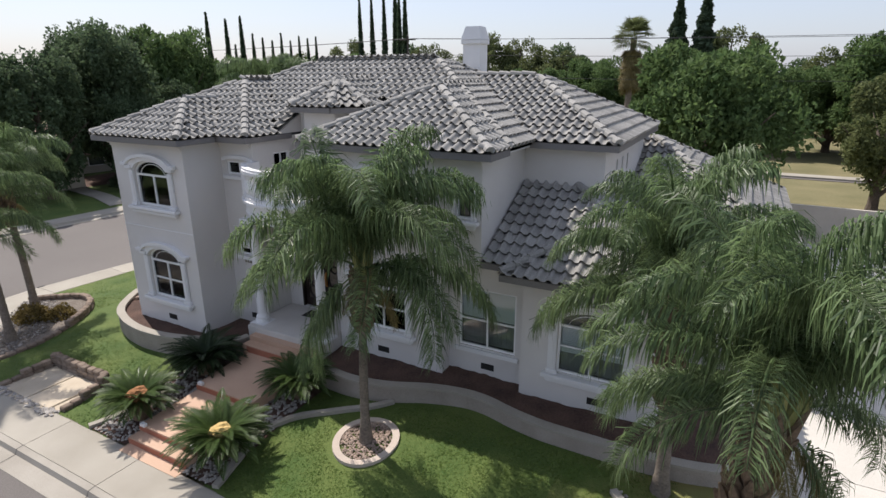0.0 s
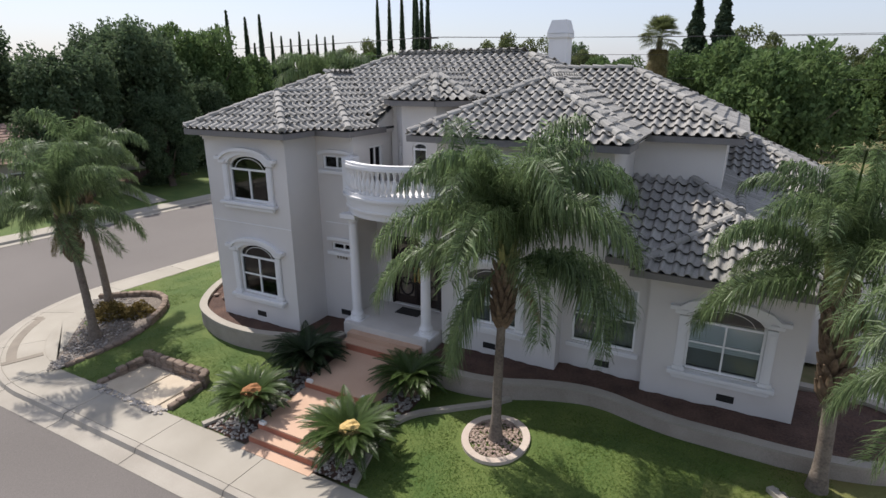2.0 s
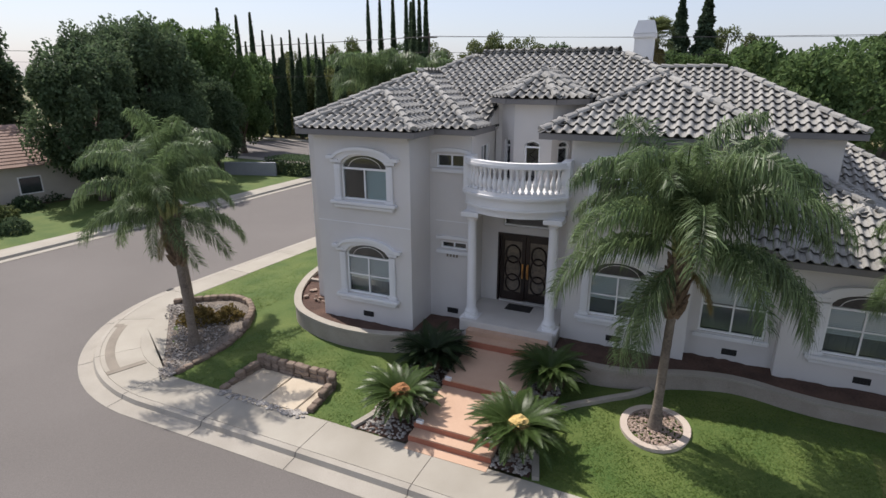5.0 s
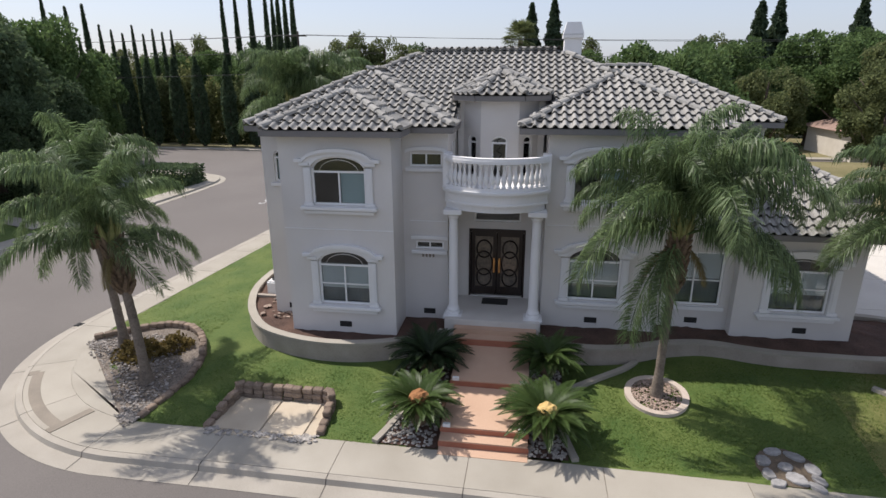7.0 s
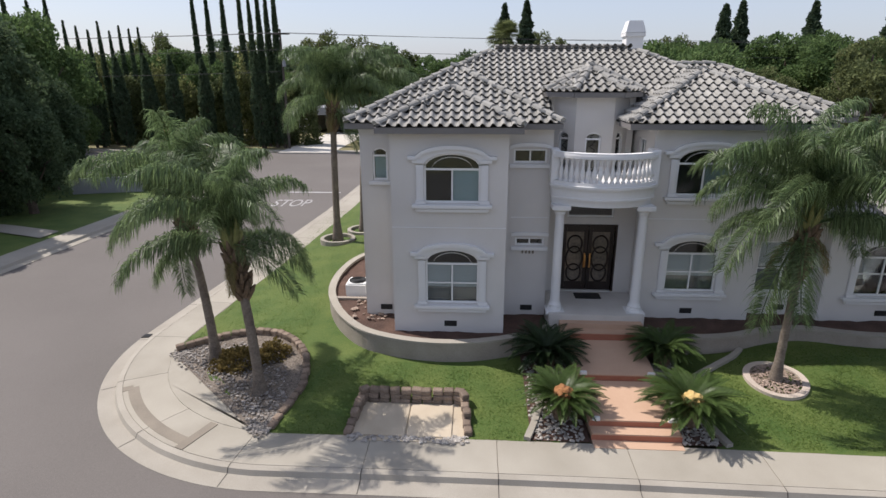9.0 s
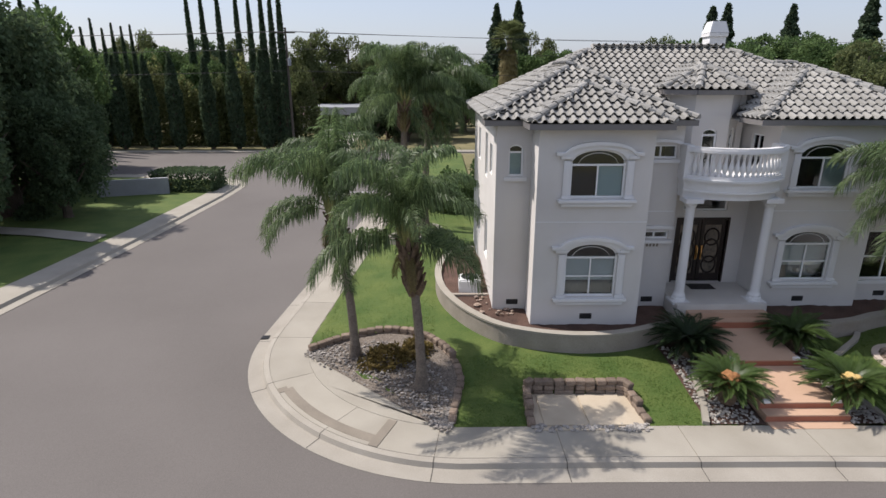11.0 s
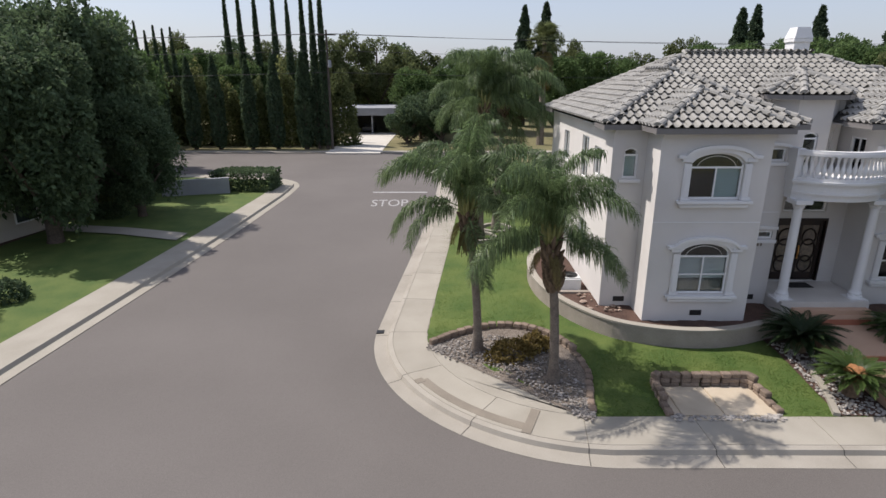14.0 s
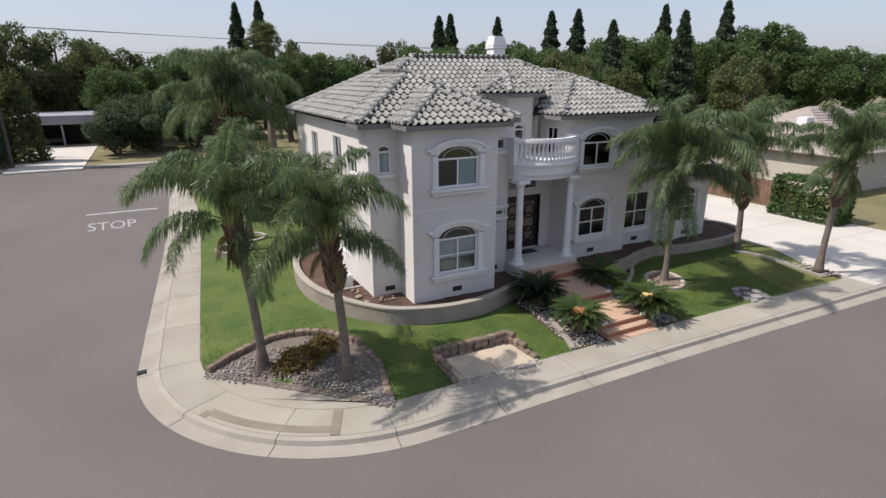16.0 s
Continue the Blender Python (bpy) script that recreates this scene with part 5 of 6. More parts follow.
def frond_mesh(name, length, rise, fall, leaf, material, seed, bend=1.35):
    """A feather-like palm leaf that grows along +x: arching rachis and long leaflets that hang from it."""
    rng = random.Random(seed)
    pts, p = [], Vector((0, 0, 0))
    n = 24
    sway = rng.uniform(-0.35, 0.35)
    for i in range(n + 1):
        s = i / n
        pitch = radians(rise - (rise + fall) * s ** bend)
        yaw = sway * s * s
        pts.append(p.copy())
        p = p + Vector((math.cos(pitch) * math.cos(yaw), math.cos(pitch) * math.sin(yaw), math.sin(pitch))) * (length / n)
    vv, ff = [], []
    down = Vector((0, 0, -1))

    def blade(base, d, ln, w, t, limp):
        p1 = base + d * ln * 0.32
        d2 = (d * (1.1 - limp) + down * limp).normalized()
        p2 = p1 + d2 * ln * 0.36
        d3 = (d * 0.25 * (1.1 - limp) + d2 * 0.4 + down * (0.35 + limp)).normalized()
        p3 = p2 + d3 * ln * 0.34
        k = len(vv)
        vv.extend([tuple(base), tuple(p1 - t * w), tuple(p1 + t * w), tuple(p2 - t * w * 0.85), tuple(p2 + t * w * 0.85), tuple(p3)])
        ff.extend([(k, k + 2, k + 1), (k + 1, k + 2, k + 4, k + 3), (k + 3, k + 4, k + 5)])

    for i in range(n):
        a, b = pts[i], pts[i + 1]
        r = 0.03 * (1 - i / n) + 0.006
        k = len(vv)
        vv.extend([(a.x, a.y - r, a.z), (a.x, a.y + r, a.z), (b.x, b.y + r, b.z), (b.x, b.y - r, b.z), (a.x, a.y, a.z + r), (b.x, b.y, b.z + r)])
        ff.extend([(k, k + 1, k + 2, k + 3), (k, k + 4, k + 5, k + 3), (k + 1, k + 4, k + 5, k + 2)])
        if i < 4:
            continue
        t = (b - a).normalized()
        side = Vector((-t.y, t.x, 0))
        if side.length < 0.05:
            side = Vector((0, 1, 0))
        side.normalize()
        up = t.cross(side) * -1.0
        if up.z < 0:
            up = -up
        for j in range(10):
            base = a.lerp(b, (j + rng.random()) / 10)
            s = (i + j / 10) / n
            env = 0.5 + 0.62 * math.sin(math.pi * min(1.0, 0.18 + 0.78 * s))
            for sd in (-1, 1):
                ln = leaf * env * rng.uniform(0.75, 1.15)
                d = (t * rng.uniform(0.3, 0.8) + side * sd * rng.uniform(0.45, 1.0) + up * rng.uniform(-0.25, 0.7)).normalized()
                blade(base, d, ln, rng.uniform(0.009, 0.0145), t, rng.uniform(0.4, 1.05))
    me = bpy.data.meshes.new(name)
    me.from_pydata(vv, [], ff)
    me.materials.append(material)
    return me


FR = {}
for q, (key, (ln, rise, fall, cnt, bend)) in enumerate({"up": (3.1, 89, 12, 3, 2.2), "high": (3.5, 80, 58, 4, 1.7), "mid": (3.5, 64, 76, 4, 1.45), "low": (3.1, 28, 84, 3, 1.1), "hang": (2.6, -28, 89, 2, 0.8)}.items()):
    FR[key] = [frond_mesh("frond", ln, rise + 5 * (c % 2), fall - 6 * (c % 3), 0.72, FROND, 31 * q + 7 * c, bend) for c in range(cnt)]
FR["dry"] = [frond_mesh("frond", 2.2, -35, 88, 0.5, FROND_OLD, 99)]


def palm(x, y, z, top, size, lean=(0, 0), seed=1, fronds=30, label="", boots=1.2, girth=0.16, extra=()):
    rng = random.Random(seed)
    t = thing("palm_tree", label, "palm tree", group="queen palms")
    t.matrix_basis = pose(x, y, z)
    h = top - z
    bm = bmesh.new()
    pts, rad = [], []
    for i in range(29):
        s = i / 28
        pts.append((lean[0] * s * s, lean[1] * s * s, h * s))
        rad.append(girth * (1.5 - 0.6 * min(1, s * 6)) * (1 - 0.25 * s) + 0.006 * (i % 2))
    tube(bm, pts, rad, 12)
    part("trunk", bm, BARK, t, "ringed grey palm trunk", smooth=True)
    # old leaf bases under the crown
    bm = bmesh.new()
    for k in range(int(34 * boots)):
        s = 1 - boots * (k / (34 * boots)) / h * 1.0
        a = k * 2.4
        c = Vector((lean[0] * s * s, lean[1] * s * s, h * s))
        o = Vector((math.cos(a), math.sin(a), 0))
        r0 = girth * 0.85
        tube(bm, [c + o * r0 * 0.6 + Vector((0, 0, -0.12)), c + o * (r0 + 0.1) + Vector((0, 0, 0.1)), c + o * (r0 + 0.19) + Vector((0, 0, 0.26 + rng.uniform(-0.08, 0.1)))], [0.1, 0.075, 0.02], 5)
    part("leaf_base", bm, BOOT, t, "ragged brown old leaf bases")
    bm = bmesh.new()
    tube(bm, [(lean[0], lean[1], h - 0.35), (lean[0], lean[1], h + 0.1), (lean[0], lean[1], h + 0.55)], [girth * 1.05, girth * 0.95, 0.05], 10)
    for k in range(10):
        a = k * 2.4
        o = Vector((math.cos(a), math.sin(a), 0))
        c = Vector((lean[0], lean[1], h - 0.45 + 0.07 * k))
        tube(bm, [c + o * girth * 0.5, c + o * girth * 1.25 + Vector((0, 0, 0.35)), c + o * (girth + 0.16) + Vector((0, 0, 0.9))], [0.09, 0.06, 0.025], 5)
    part("crownshaft", bm, SHEATH, t, "yellowish green crown base")
    crown = []
    for k in range(fronds):
        s = k / fronds
        key = "up" if s < 0.22 else "high" if s < 0.52 else "mid" if s < 0.8 else "low" if s < 0.95 else "hang"
        turn = k * 137.5 + rng.uniform(-28, 28)
        # no low fronds over the worn side of the trunk
        if key in ("low", "hang") and abs((turn + 100 + 180) % 360 - 180) < 40:
            turn += 90
        crown.append((turn, key, s))
    for turn, key in extra:
        crown.append((turn, key, 0.8))
    for turn, key, s in crown:
        f = new("frond", rng.choice(FR[key]))
        f.parent = t
        sc = size / 3.0 * rng.uniform(0.82, 1.12)
        f.matrix_basis = pose(lean[0], lean[1], h + 0.35 - 0.35 * s, rng.uniform(-22, 22), rng.uniform(-9, 9), turn) @ Matrix.Diagonal((sc, sc, sc, 1))
    for k in range(2):
        f = new("frond", FR["dry"][0])
        f.parent = t
        f["label"] = "drooping yellowed frond"
        sc = size / 3.0 * 0.6
        f.matrix_basis = pose(lean[0], lean[1], h - 0.1, 0, 0, rng.uniform(0, 360)) @ Matrix.Diagonal((sc, sc, sc, 1))
    return t


palm(-6.95, 8.75, 0.4, 4.75, 3.1, (0.1, 0.05), 3, 26, "tall queen palm standing in a round pebbled kerb", 1.3, 0.125, ((205, "low"), (228, "hang"), (-8, "low"), (170, "mid"), (8, "mid")))
palm(-20.95, 7.75, 0.15, 4.35, 2.6, (-0.3, 0.0), 5, 18, "queen palm with a bulging trunk in the corner rock bed", 1.3, 0.15, ((2, "low"), (-150, "low"), (100, "low")))
palm(-23.0, 9.55, 0.15, 4.7, 2.75, (-0.4, 0.0), 8, 18, "queen palm with fruit stalks in the corner rock bed", 1.0, 0.15, ((178, "mid"), (-80, "hang"), (160, "low")))
palm(-0.5, 10.1, 0.4, 4.8, 2.75, (-0.35, 0.1), 13, 24, "queen palm with peeling bark beside the driveway", 2.2, 0.16, ((190, "low"), (150, "mid")))
palm(0.45, 6.75, 0.25, 4.85, 2.75, (0.35, -0.1), 17, 24, "queen palm near the pavement end of the driveway bed", 1.6, 0.15, ((185, "low"), (0, "mid"), (200, "mid")))
palm(-22.2, 21.8, 0.3, 7.1, 3.2, (0.1, 0.2), 21, 24, "tall queen palm on the side lawn", 1.2, 0.2, ((175, "low"), (240, "low")))
palm(-21.2, 23.6, 0.3, 6.9, 3.2, (0.3, 0.3), 23, 24, "tall queen palm on the side lawn", 1.2, 0.2, ((0, "low"), (-60, "low")))
for cx, cy in ((-22.2, 21.8), (-21.2, 23.6)):
    bm = bmesh.new()
    bar(bm, arc(cx, cy, 0.8, 0, 360, 24), 0.18, 0.1, 0.52)
    tagged(part("tree_ring", bm, CURB), "round concrete kerb round a side lawn palm", "tree ring")
# fruit stalk of the corner palm
bm = bmesh.new()
for k in range(60):
    a = rp.uniform(0, 6.28)
    e = rp.uniform(0.2, 0.55)
    tube(bm, [(-23.3, 9.6, 4.3), (-23.5 + 0.1 * math.cos(a), 9.3 + 0.1 * math.sin(a), 4.2), (-23.55 + 0.3 * e * math.cos(a), 9.25 + 0.3 * e * math.sin(a), 4.05 - e)], 0.012, 3)
tagged(part("fruit_stalk", bm, FROND_OLD), "orange-tan hanging fruit stalk of the corner palm", "fruit stalk")

# ---- cycads ----
CYC = leaf_mat("cycad_leaf", (0.035, 0.06, 0.016), (0.075, 0.115, 0.035), 0.25, 0.2, 0.35)
# darker copy of the cycad leaf, with the porch shade put into its colour
CYC_SHADED = leaf_mat("cycad_leaf_shaded", (0.012, 0.024, 0.01), (0.035, 0.055, 0.02), 0.25, 0.15, 0.4)
RUST = mat("cycad_rusty_cone", (0.2, 0.085, 0.03), (0.36, 0.17, 0.07), 18, 4, 0.9, 0.8, 0.03)
CONE = mat("cycad_cone", (0.45, 0.3, 0.1), (0.62, 0.46, 0.2), 18, 4, 0.9, 0.8, 0.03)


def cycad_mesh(material, seed):
    rng = random.Random(seed)
    vv, ff = [], []
    pts, p = [], Vector((0, 0, 0))
    n = 14
    for i in range(n + 1):
        s = i / n
        pitch = radians(38 - 55 * s)
        pts.append(p.copy())
        p = p + Vector((math.cos(pitch), 0, math.sin(pitch))) / n
    for i in range(n):
        a, b = pts[i], pts[i + 1]
        t = (b - a).normalized()
        up = Vector((-t.z, 0, t.x))
        k = len(vv)
        vv.extend([(a.x, -0.009, a.z), (a.x, 0.009, a.z), (b.x, 0.009, b.z), (b.x, -0.009, b.z)])
        ff.append((k, k + 1, k + 2, k + 3))
        if i < 2:
            continue
        for j in range(4):
            base = a.lerp(b, j / 4)
            s = (i + j / 4) / n
            ln = 0.17 * math.sin(math.pi * min(1, 0.16 + 0.86 * s)) + 0.02
            for sd in (-1, 1):
                d = (t * 0.75 + Vector((0, sd, 0)) + up * 0.35).normalized()
                tip = base + d * ln
                mid = base + d * ln * 0.5
                k = len(vv)
                vv.extend([tuple(base), tuple(mid + t * 0.009), tuple(tip), tuple(mid - t * 0.009)])
                ff.append((k, k + 1, k + 2, k + 3))
    me = bpy.data.meshes.new("leaf")
    me.from_pydata(vv, [], ff)
    me.materials.append(material)
    return me


CM = {m.name: [cycad_mesh(m, q) for q in range(3)] for m in (CYC, CYC_SHADED)}


def cycad(x, y, z, r, material, cone, label, seed, n=72):
    rng = random.Random(seed)
    t = thing("cycad", label, "cycad", group="cycads along the walk")
    t.matrix_basis = pose(x, y, z)
    bm = bmesh.new()
    lathe(bm, [(0.2, -0.1), (0.24, 0.1), (0.22, 0.3), (0.12, 0.4)], 0, 0, 12)
    part("stem", bm, BOOT, t)
    if cone:
        bm = bmesh.new()
        bmesh.ops.create_icosphere(bm, subdivisions=3, radius=0.28, matrix=Matrix.Translation((0, 0, 0.56)) @ Matrix.Diagonal((1, 1, 0.75, 1)))
        for v in bm.verts:
            v.co += (v.co - Vector((0, 0, 0.56))) * 0.25 * noise.noise(v.co * 22)
        part("cone", bm, cone, t, "woolly rusty cone" if cone is RUST else "woolly yellow-tan cone")
    for k in range(n):
        f = new("leaf", rng.choice(CM[material.name]))
        f.parent = t
        s = k / n
        sc = r * rng.uniform(0.85, 1.1)
        f.matrix_basis = pose(0, 0, 0.38, 0, 36 * s - 18 + rng.uniform(-6, 6), k * 137.5 + rng.uniform(-8, 8)) @ Matrix.Diagonal((sc, sc, sc, 1))


cycad(-12.98, 7.05, 0.35, 1.15, CYC, RUST, "sunlit sago cycad with a rusty cone beside the walk", 1)
cycad(-9.85, 7.0, 0.3, 1.3, CYC, CONE, "large sunlit sago cycad with a yellow cone", 2, 80)
cycad(-13.1, 9.25, 0.45, 1.3, CYC_SHADED, None, "sago cycad below the porch, its leaves coloured dark for shade", 3)
cycad(-9.75, 9.55, 0.5, 1.15, CYC, None, "dark green sago cycad in the porch shade", 4)

# ---- shrubs and trees ----
LEAF_A = leaf_mat("leaf_green", (0.065, 0.115, 0.04), (0.14, 0.2, 0.075), 0.35, 0.42)
LEAF_B = leaf_mat("leaf_dark", (0.058, 0.095, 0.05), (0.13, 0.175, 0.09), 0.35, 0.42)
LEAF_C = leaf_mat("leaf_olive", (0.085, 0.11, 0.045), (0.18, 0.2, 0.085), 0.35, 0.42)
LEAF_D = leaf_mat("leaf_cypress", (0.05, 0.082, 0.048), (0.11, 0.15, 0.08), 0.3, 0.4)
LEAF_E = leaf_mat("leaf_conifer", (0.04, 0.065, 0.037), (0.09, 0.125, 0.07), 0.3, 0.25)
LEAF_H = leaf_mat("leaf_hedge", (0.12, 0.14, 0.05), (0.25, 0.26, 0.11), 0.4, 0.5)
LEAF_F = leaf_mat("leaf_shrub", (0.1, 0.08, 0.025), (0.22, 0.16, 0.06), 0.4)
WOOD = mat("tree_bark", (0.06, 0.045, 0.035), (0.14, 0.11, 0.085), 12, 2, 0.95, 0.7, 0.03)


def leaf_cloud(spots, size, seed, flat=0.0, drop=0.0):
    """Many small leaf sprays, each a bent kite, at places with outward directions."""
    rng = random.Random(seed)
    vv, ff = [], []
    for p, o in spots:
        a = Vector((rng.gauss(0, 1), rng.gauss(0, 1), rng.gauss(0, 1) - drop)) * 0.8 + o * 0.7
        a.normalize()
        b = a.cross(Vector((rng.gauss(0, 1), rng.gauss(0, 1), rng.gauss(0, 1)))).normalized()
        c = a.cross(b)
        s = size * rng.uniform(0.6, 1.3)
        k = len(vv)
        vv.extend([tuple(p - a * s * 0.5), tuple(p + b * s * 0.32 + c * s * 0.1), tuple(p + a * s * 0.6), tuple(p - b * s * 0.32 + c * s * 0.1)])
        ff.append((k, k + 1, k + 2, k + 3))
    return vv, ff


def crown_spots(rng, w, h, z0, lumps, per, deep=0.3, lump=(0.26, 0.42), tall=0.8):
    out = []
    for _ in range(lumps):
        u, a = rng.uniform(-1, 1), rng.uniform(0, 6.283)
        q = math.sqrt(1 - u * u)
        rr = rng.uniform(0.45, 0.85)
        c = Vector((w * rr * q * math.cos(a), w * rr * q * math.sin(a), z0 + h * 0.5 * (1 + rr * u)))
        r = w * rng.uniform(*lump)
        for _ in range(per):
            d = Vector((rng.gauss(0, 1), rng.gauss(0, 1), rng.gauss(0.25, 1))).normalized()
            out.append((c + Vector((d.x, d.y, d.z * tall)) * r * rng.uniform(1 - deep, 1.06), d))
    return out


def tree(name, label, category, w, h, z0, lumps, per, size, material, seed, drop=0.0, limbs=7, lump=(0.26, 0.42), tall=0.8):
    """A prototype tree: tapered trunk with limbs, and a crown of many leaf sprays."""
    rng = random.Random(seed)
    t = thing(name, label, category)
    bm = bmesh.new()
    r = 0.035 * (z0 + h)
    tube(bm, [(0, 0, -0.2), (0.05, 0.03, z0 * 0.6), (0, 0.1, z0 + h * 0.35), (0.1, 0, z0 + h * 0.8)], [r * 1.3, r, r * 0.7, r * 0.15], 9)
    for k in range(limbs):
        a = k * 2.4
        zz = z0 * 0.8 + h * 0.35 * k / limbs
        tube(bm, [(0, 0, zz), (0.35 * w * math.cos(a), 0.35 * w * math.sin(a), zz + 0.18 * h), (0.75 * w * math.cos(a), 0.75 * w * math.sin(a), zz + 0.35 * h)], [r * 0.5, r * 0.3, r * 0.06], 6)
    part("trunk", bm, WOOD, t)
    vv, ff = leaf_cloud(crown_spots(rng, w, h, z0, lumps, per, 0.5, lump, tall), size, seed, drop=drop)
    me = bpy.data.meshes.new("crown")
    me.from_pydata(vv, [], ff)
    me.materials.append(material)
    c = new("crown", me)
    c.parent = t
    return t


def column_tree(name, label, category, w, h, n, size, material, seed, cone=0.25, layers=0):
    """A prototype cypress or fir: narrow crown of upright sprays, or tiers of boughs."""
    rng = random.Random(seed)
    t = thing(name, label, category)
    bm = bmesh.new()
    tube(bm, [(0, 0, -0.2), (0, 0, h * 0.5), (0, 0, h * 0.96)], [w * 0.22 + 0.08, w * 0.12, 0.02], 7)
    part("trunk", bm, WOOD, t)
    spots = []
    for _ in range(n):
        s = rng.random() ** 0.85
        z = h * (0.03 + 0.97 * s) if not layers else h * (0.12 + 0.88 * s)
        a = rng.uniform(0, 6.283)
        prof = min(1.0, 0.55 + 4 * s) * min(1.0, (cone * (1 - s)) ** 0.75) if not layers else (1 - s) ** 0.8 * (0.8 + 0.2 * math.cos(s * layers * 6.283 + 2 * a)) + 0.03
        wob = 1 + 0.25 * noise.noise(Vector((math.cos(a) * 1.5, math.sin(a) * 1.5, z * 0.6 + seed)))
        r = w * prof * wob * (rng.uniform(0.6, 1.0) if not layers else rng.random() ** 0.5)
        spots.append((Vector((r * math.cos(a), r * math.sin(a), z - (0.25 * r if layers else 0))), Vector((math.cos(a) * 0.5, math.sin(a) * 0.5, 1.6 if not layers else -0.2))))
    vv, ff = leaf_cloud(spots, size, seed)
    me = bpy.data.meshes.new("crown")
    me.from_pydata(vv, [], ff)
    me.materials.append(material)
    c = new("crown", me)
    c.parent = t
    return t


PLACED = {}


def plant(key, make, places):
    """The first place takes the prototype, the others copies: x, y, scale, turn, height factor."""
    first = None
    for x, y, s, a, k in places:
        m = pose(x, y, 0.05, 0, 0, a)
        if first is None:
            first = make()
            ob = first
            ob.matrix_basis = m @ Matrix.Diagonal((s, s, s * k, 1))
        else:
            keep = first.scale.copy()
            first.scale = (s, s, s * k)
            ob = copy_thing(first, m)
            first.scale = keep
        PLACED.setdefault(key, []).append(ob)


rt = random.Random(42)


def spread(n, x0, x1, y0, y1, s0, s1):
    out = []
    for k in range(n):
        out.append((x0 + (x1 - x0) * (k + rt.uniform(0.1, 0.9)) / n, rt.uniform(y0, y1), rt.uniform(s0, s1), rt.uniform(0, 360), rt.uniform(0.85, 1.15)))
    return out


# dark drooping evergreen trees across the side street
plant("dark", lambda: tree("evergreen_tree", "dense dark evergreen tree with drooping foliage", "tree", 4.2, 9.8, 0.9, 78, 430, 0.26, LEAF_B, 1, 0.8, lump=(0.13, 0.26), tall=1.7),
      [(-44.5, 21.5, 1.0, 10, 1), (-46.5, 28.0, 1.1, 80, 1.1), (-42.9, 27.3, 0.7, 200, 1), (-50.0, 13.0, 1.15, 150, 1), (-54.0, 33.0, 1.2, 30, 1.05), (-60.0, 22.0, 1.25, 300, 1), (-47.0, 34.5, 0.8, 260, 1.0), (-58.0, 6.0, 1.1, 111, 1), (-66, 38, 1.3, 20, 1), (-72, 14, 1.3, 60, 1)])
plant("green", lambda: tree("broadleaf_tree", "full green broadleaf tree in sunlight", "tree", 4.4, 9.2, 0.8, 56, 480, 0.27, LEAF_A, 2, lump=(0.15, 0.32), tall=1.0),
      [(-1.6, 33.0, 1.02, 0, 1.12), (-51.2, 38.3, 1.1, 40, 1.35), (30.5, 56.0, 1.1, 90, 0.9), (-55.0, 46.5, 1.0, 200, 1.2)] + spread(18, -130, -44, 70, 86, 1.0, 1.35) + spread(16, -28, 60, 70, 86, 0.95, 1.3) + spread(6, 20, 48, 62, 78, 1.25, 1.5) + spread(12, 50, 115, 50, 78, 1.35, 1.75))
plant("olive", lambda: tree("broadleaf_tree", "loose olive-green broadleaf tree with gaps", "tree", 3.8, 9.0, 1.2, 50, 300, 0.26, LEAF_C, 3, 0.3, lump=(0.13, 0.28), tall=1.0),
      [(8.2, 44.5, 0.9, 0, 1.05), (15.5, 41.0, 0.9, 70, 1.1), (33.0, 34.0, 1.1, 140, 1), (20.0, 49.0, 1.15, 10, 1.05), (25.0, 44.0, 1.0, 99, 1)] + spread(14, -130, -40, 88, 106, 1.1, 1.5) + spread(18, -42, 100, 90, 112, 1.1, 1.5))
plant("round", lambda: tree("broadleaf_tree", "rounded dark green broadleaf tree", "tree", 4.2, 8.3, 0.0, 26, 480, 0.38, LEAF_B, 4),
      [(-27.5, 72.0, 0.8, 0, 1), (-29.0, 66.5, 0.75, 30, 1), (-24.5, 68.0, 0.85, 70, 1), (-20.0, 71.0, 0.9, 70, 1)] + spread(20, -60, 120, 105, 130, 1.3, 1.7) + spread(12, -150, -45, 105, 135, 1.3, 1.7))
# cypress row and hedge along the cross street
plant("cypress", lambda: column_tree("cypress_tree", "slender dark Italian cypress rising above the trees", "cypress", 0.62, 17.0, 4200, 0.33, LEAF_D, 5, 1.25),
      [(x, y, rt.uniform(1.0, 1.1), 40 * k, kk * rt.uniform(0.97, 1.04)) for k, (x, y, kk) in enumerate(((-53.3, 72.9, 1.1), (-51.9, 74.0, 1.1), (-49.8, 74.2, 1.12), (-47.0, 73.1, 1.12), (-43.9, 68.5, 1.05), (-40.8, 63.2, 1.0), (-39.4, 62.0, 1.0), (-38.3, 61.6, 1.02)))]
      + [(-61.0 + 0.38 * k, 64.0 + 1.45 * k, 0.82, 55 * k, rt.uniform(0.98, 1.06)) for k in range(-3, 5)]
      + [(-63.4, 53.2, 1.0, 20, 0.98), (-63.1, 56.0, 1.05, 70, 0.9), (-62.9, 58.4, 1.05, 130, 0.93), (-63.0, 57.2, 0.8, 200, 0.95)])
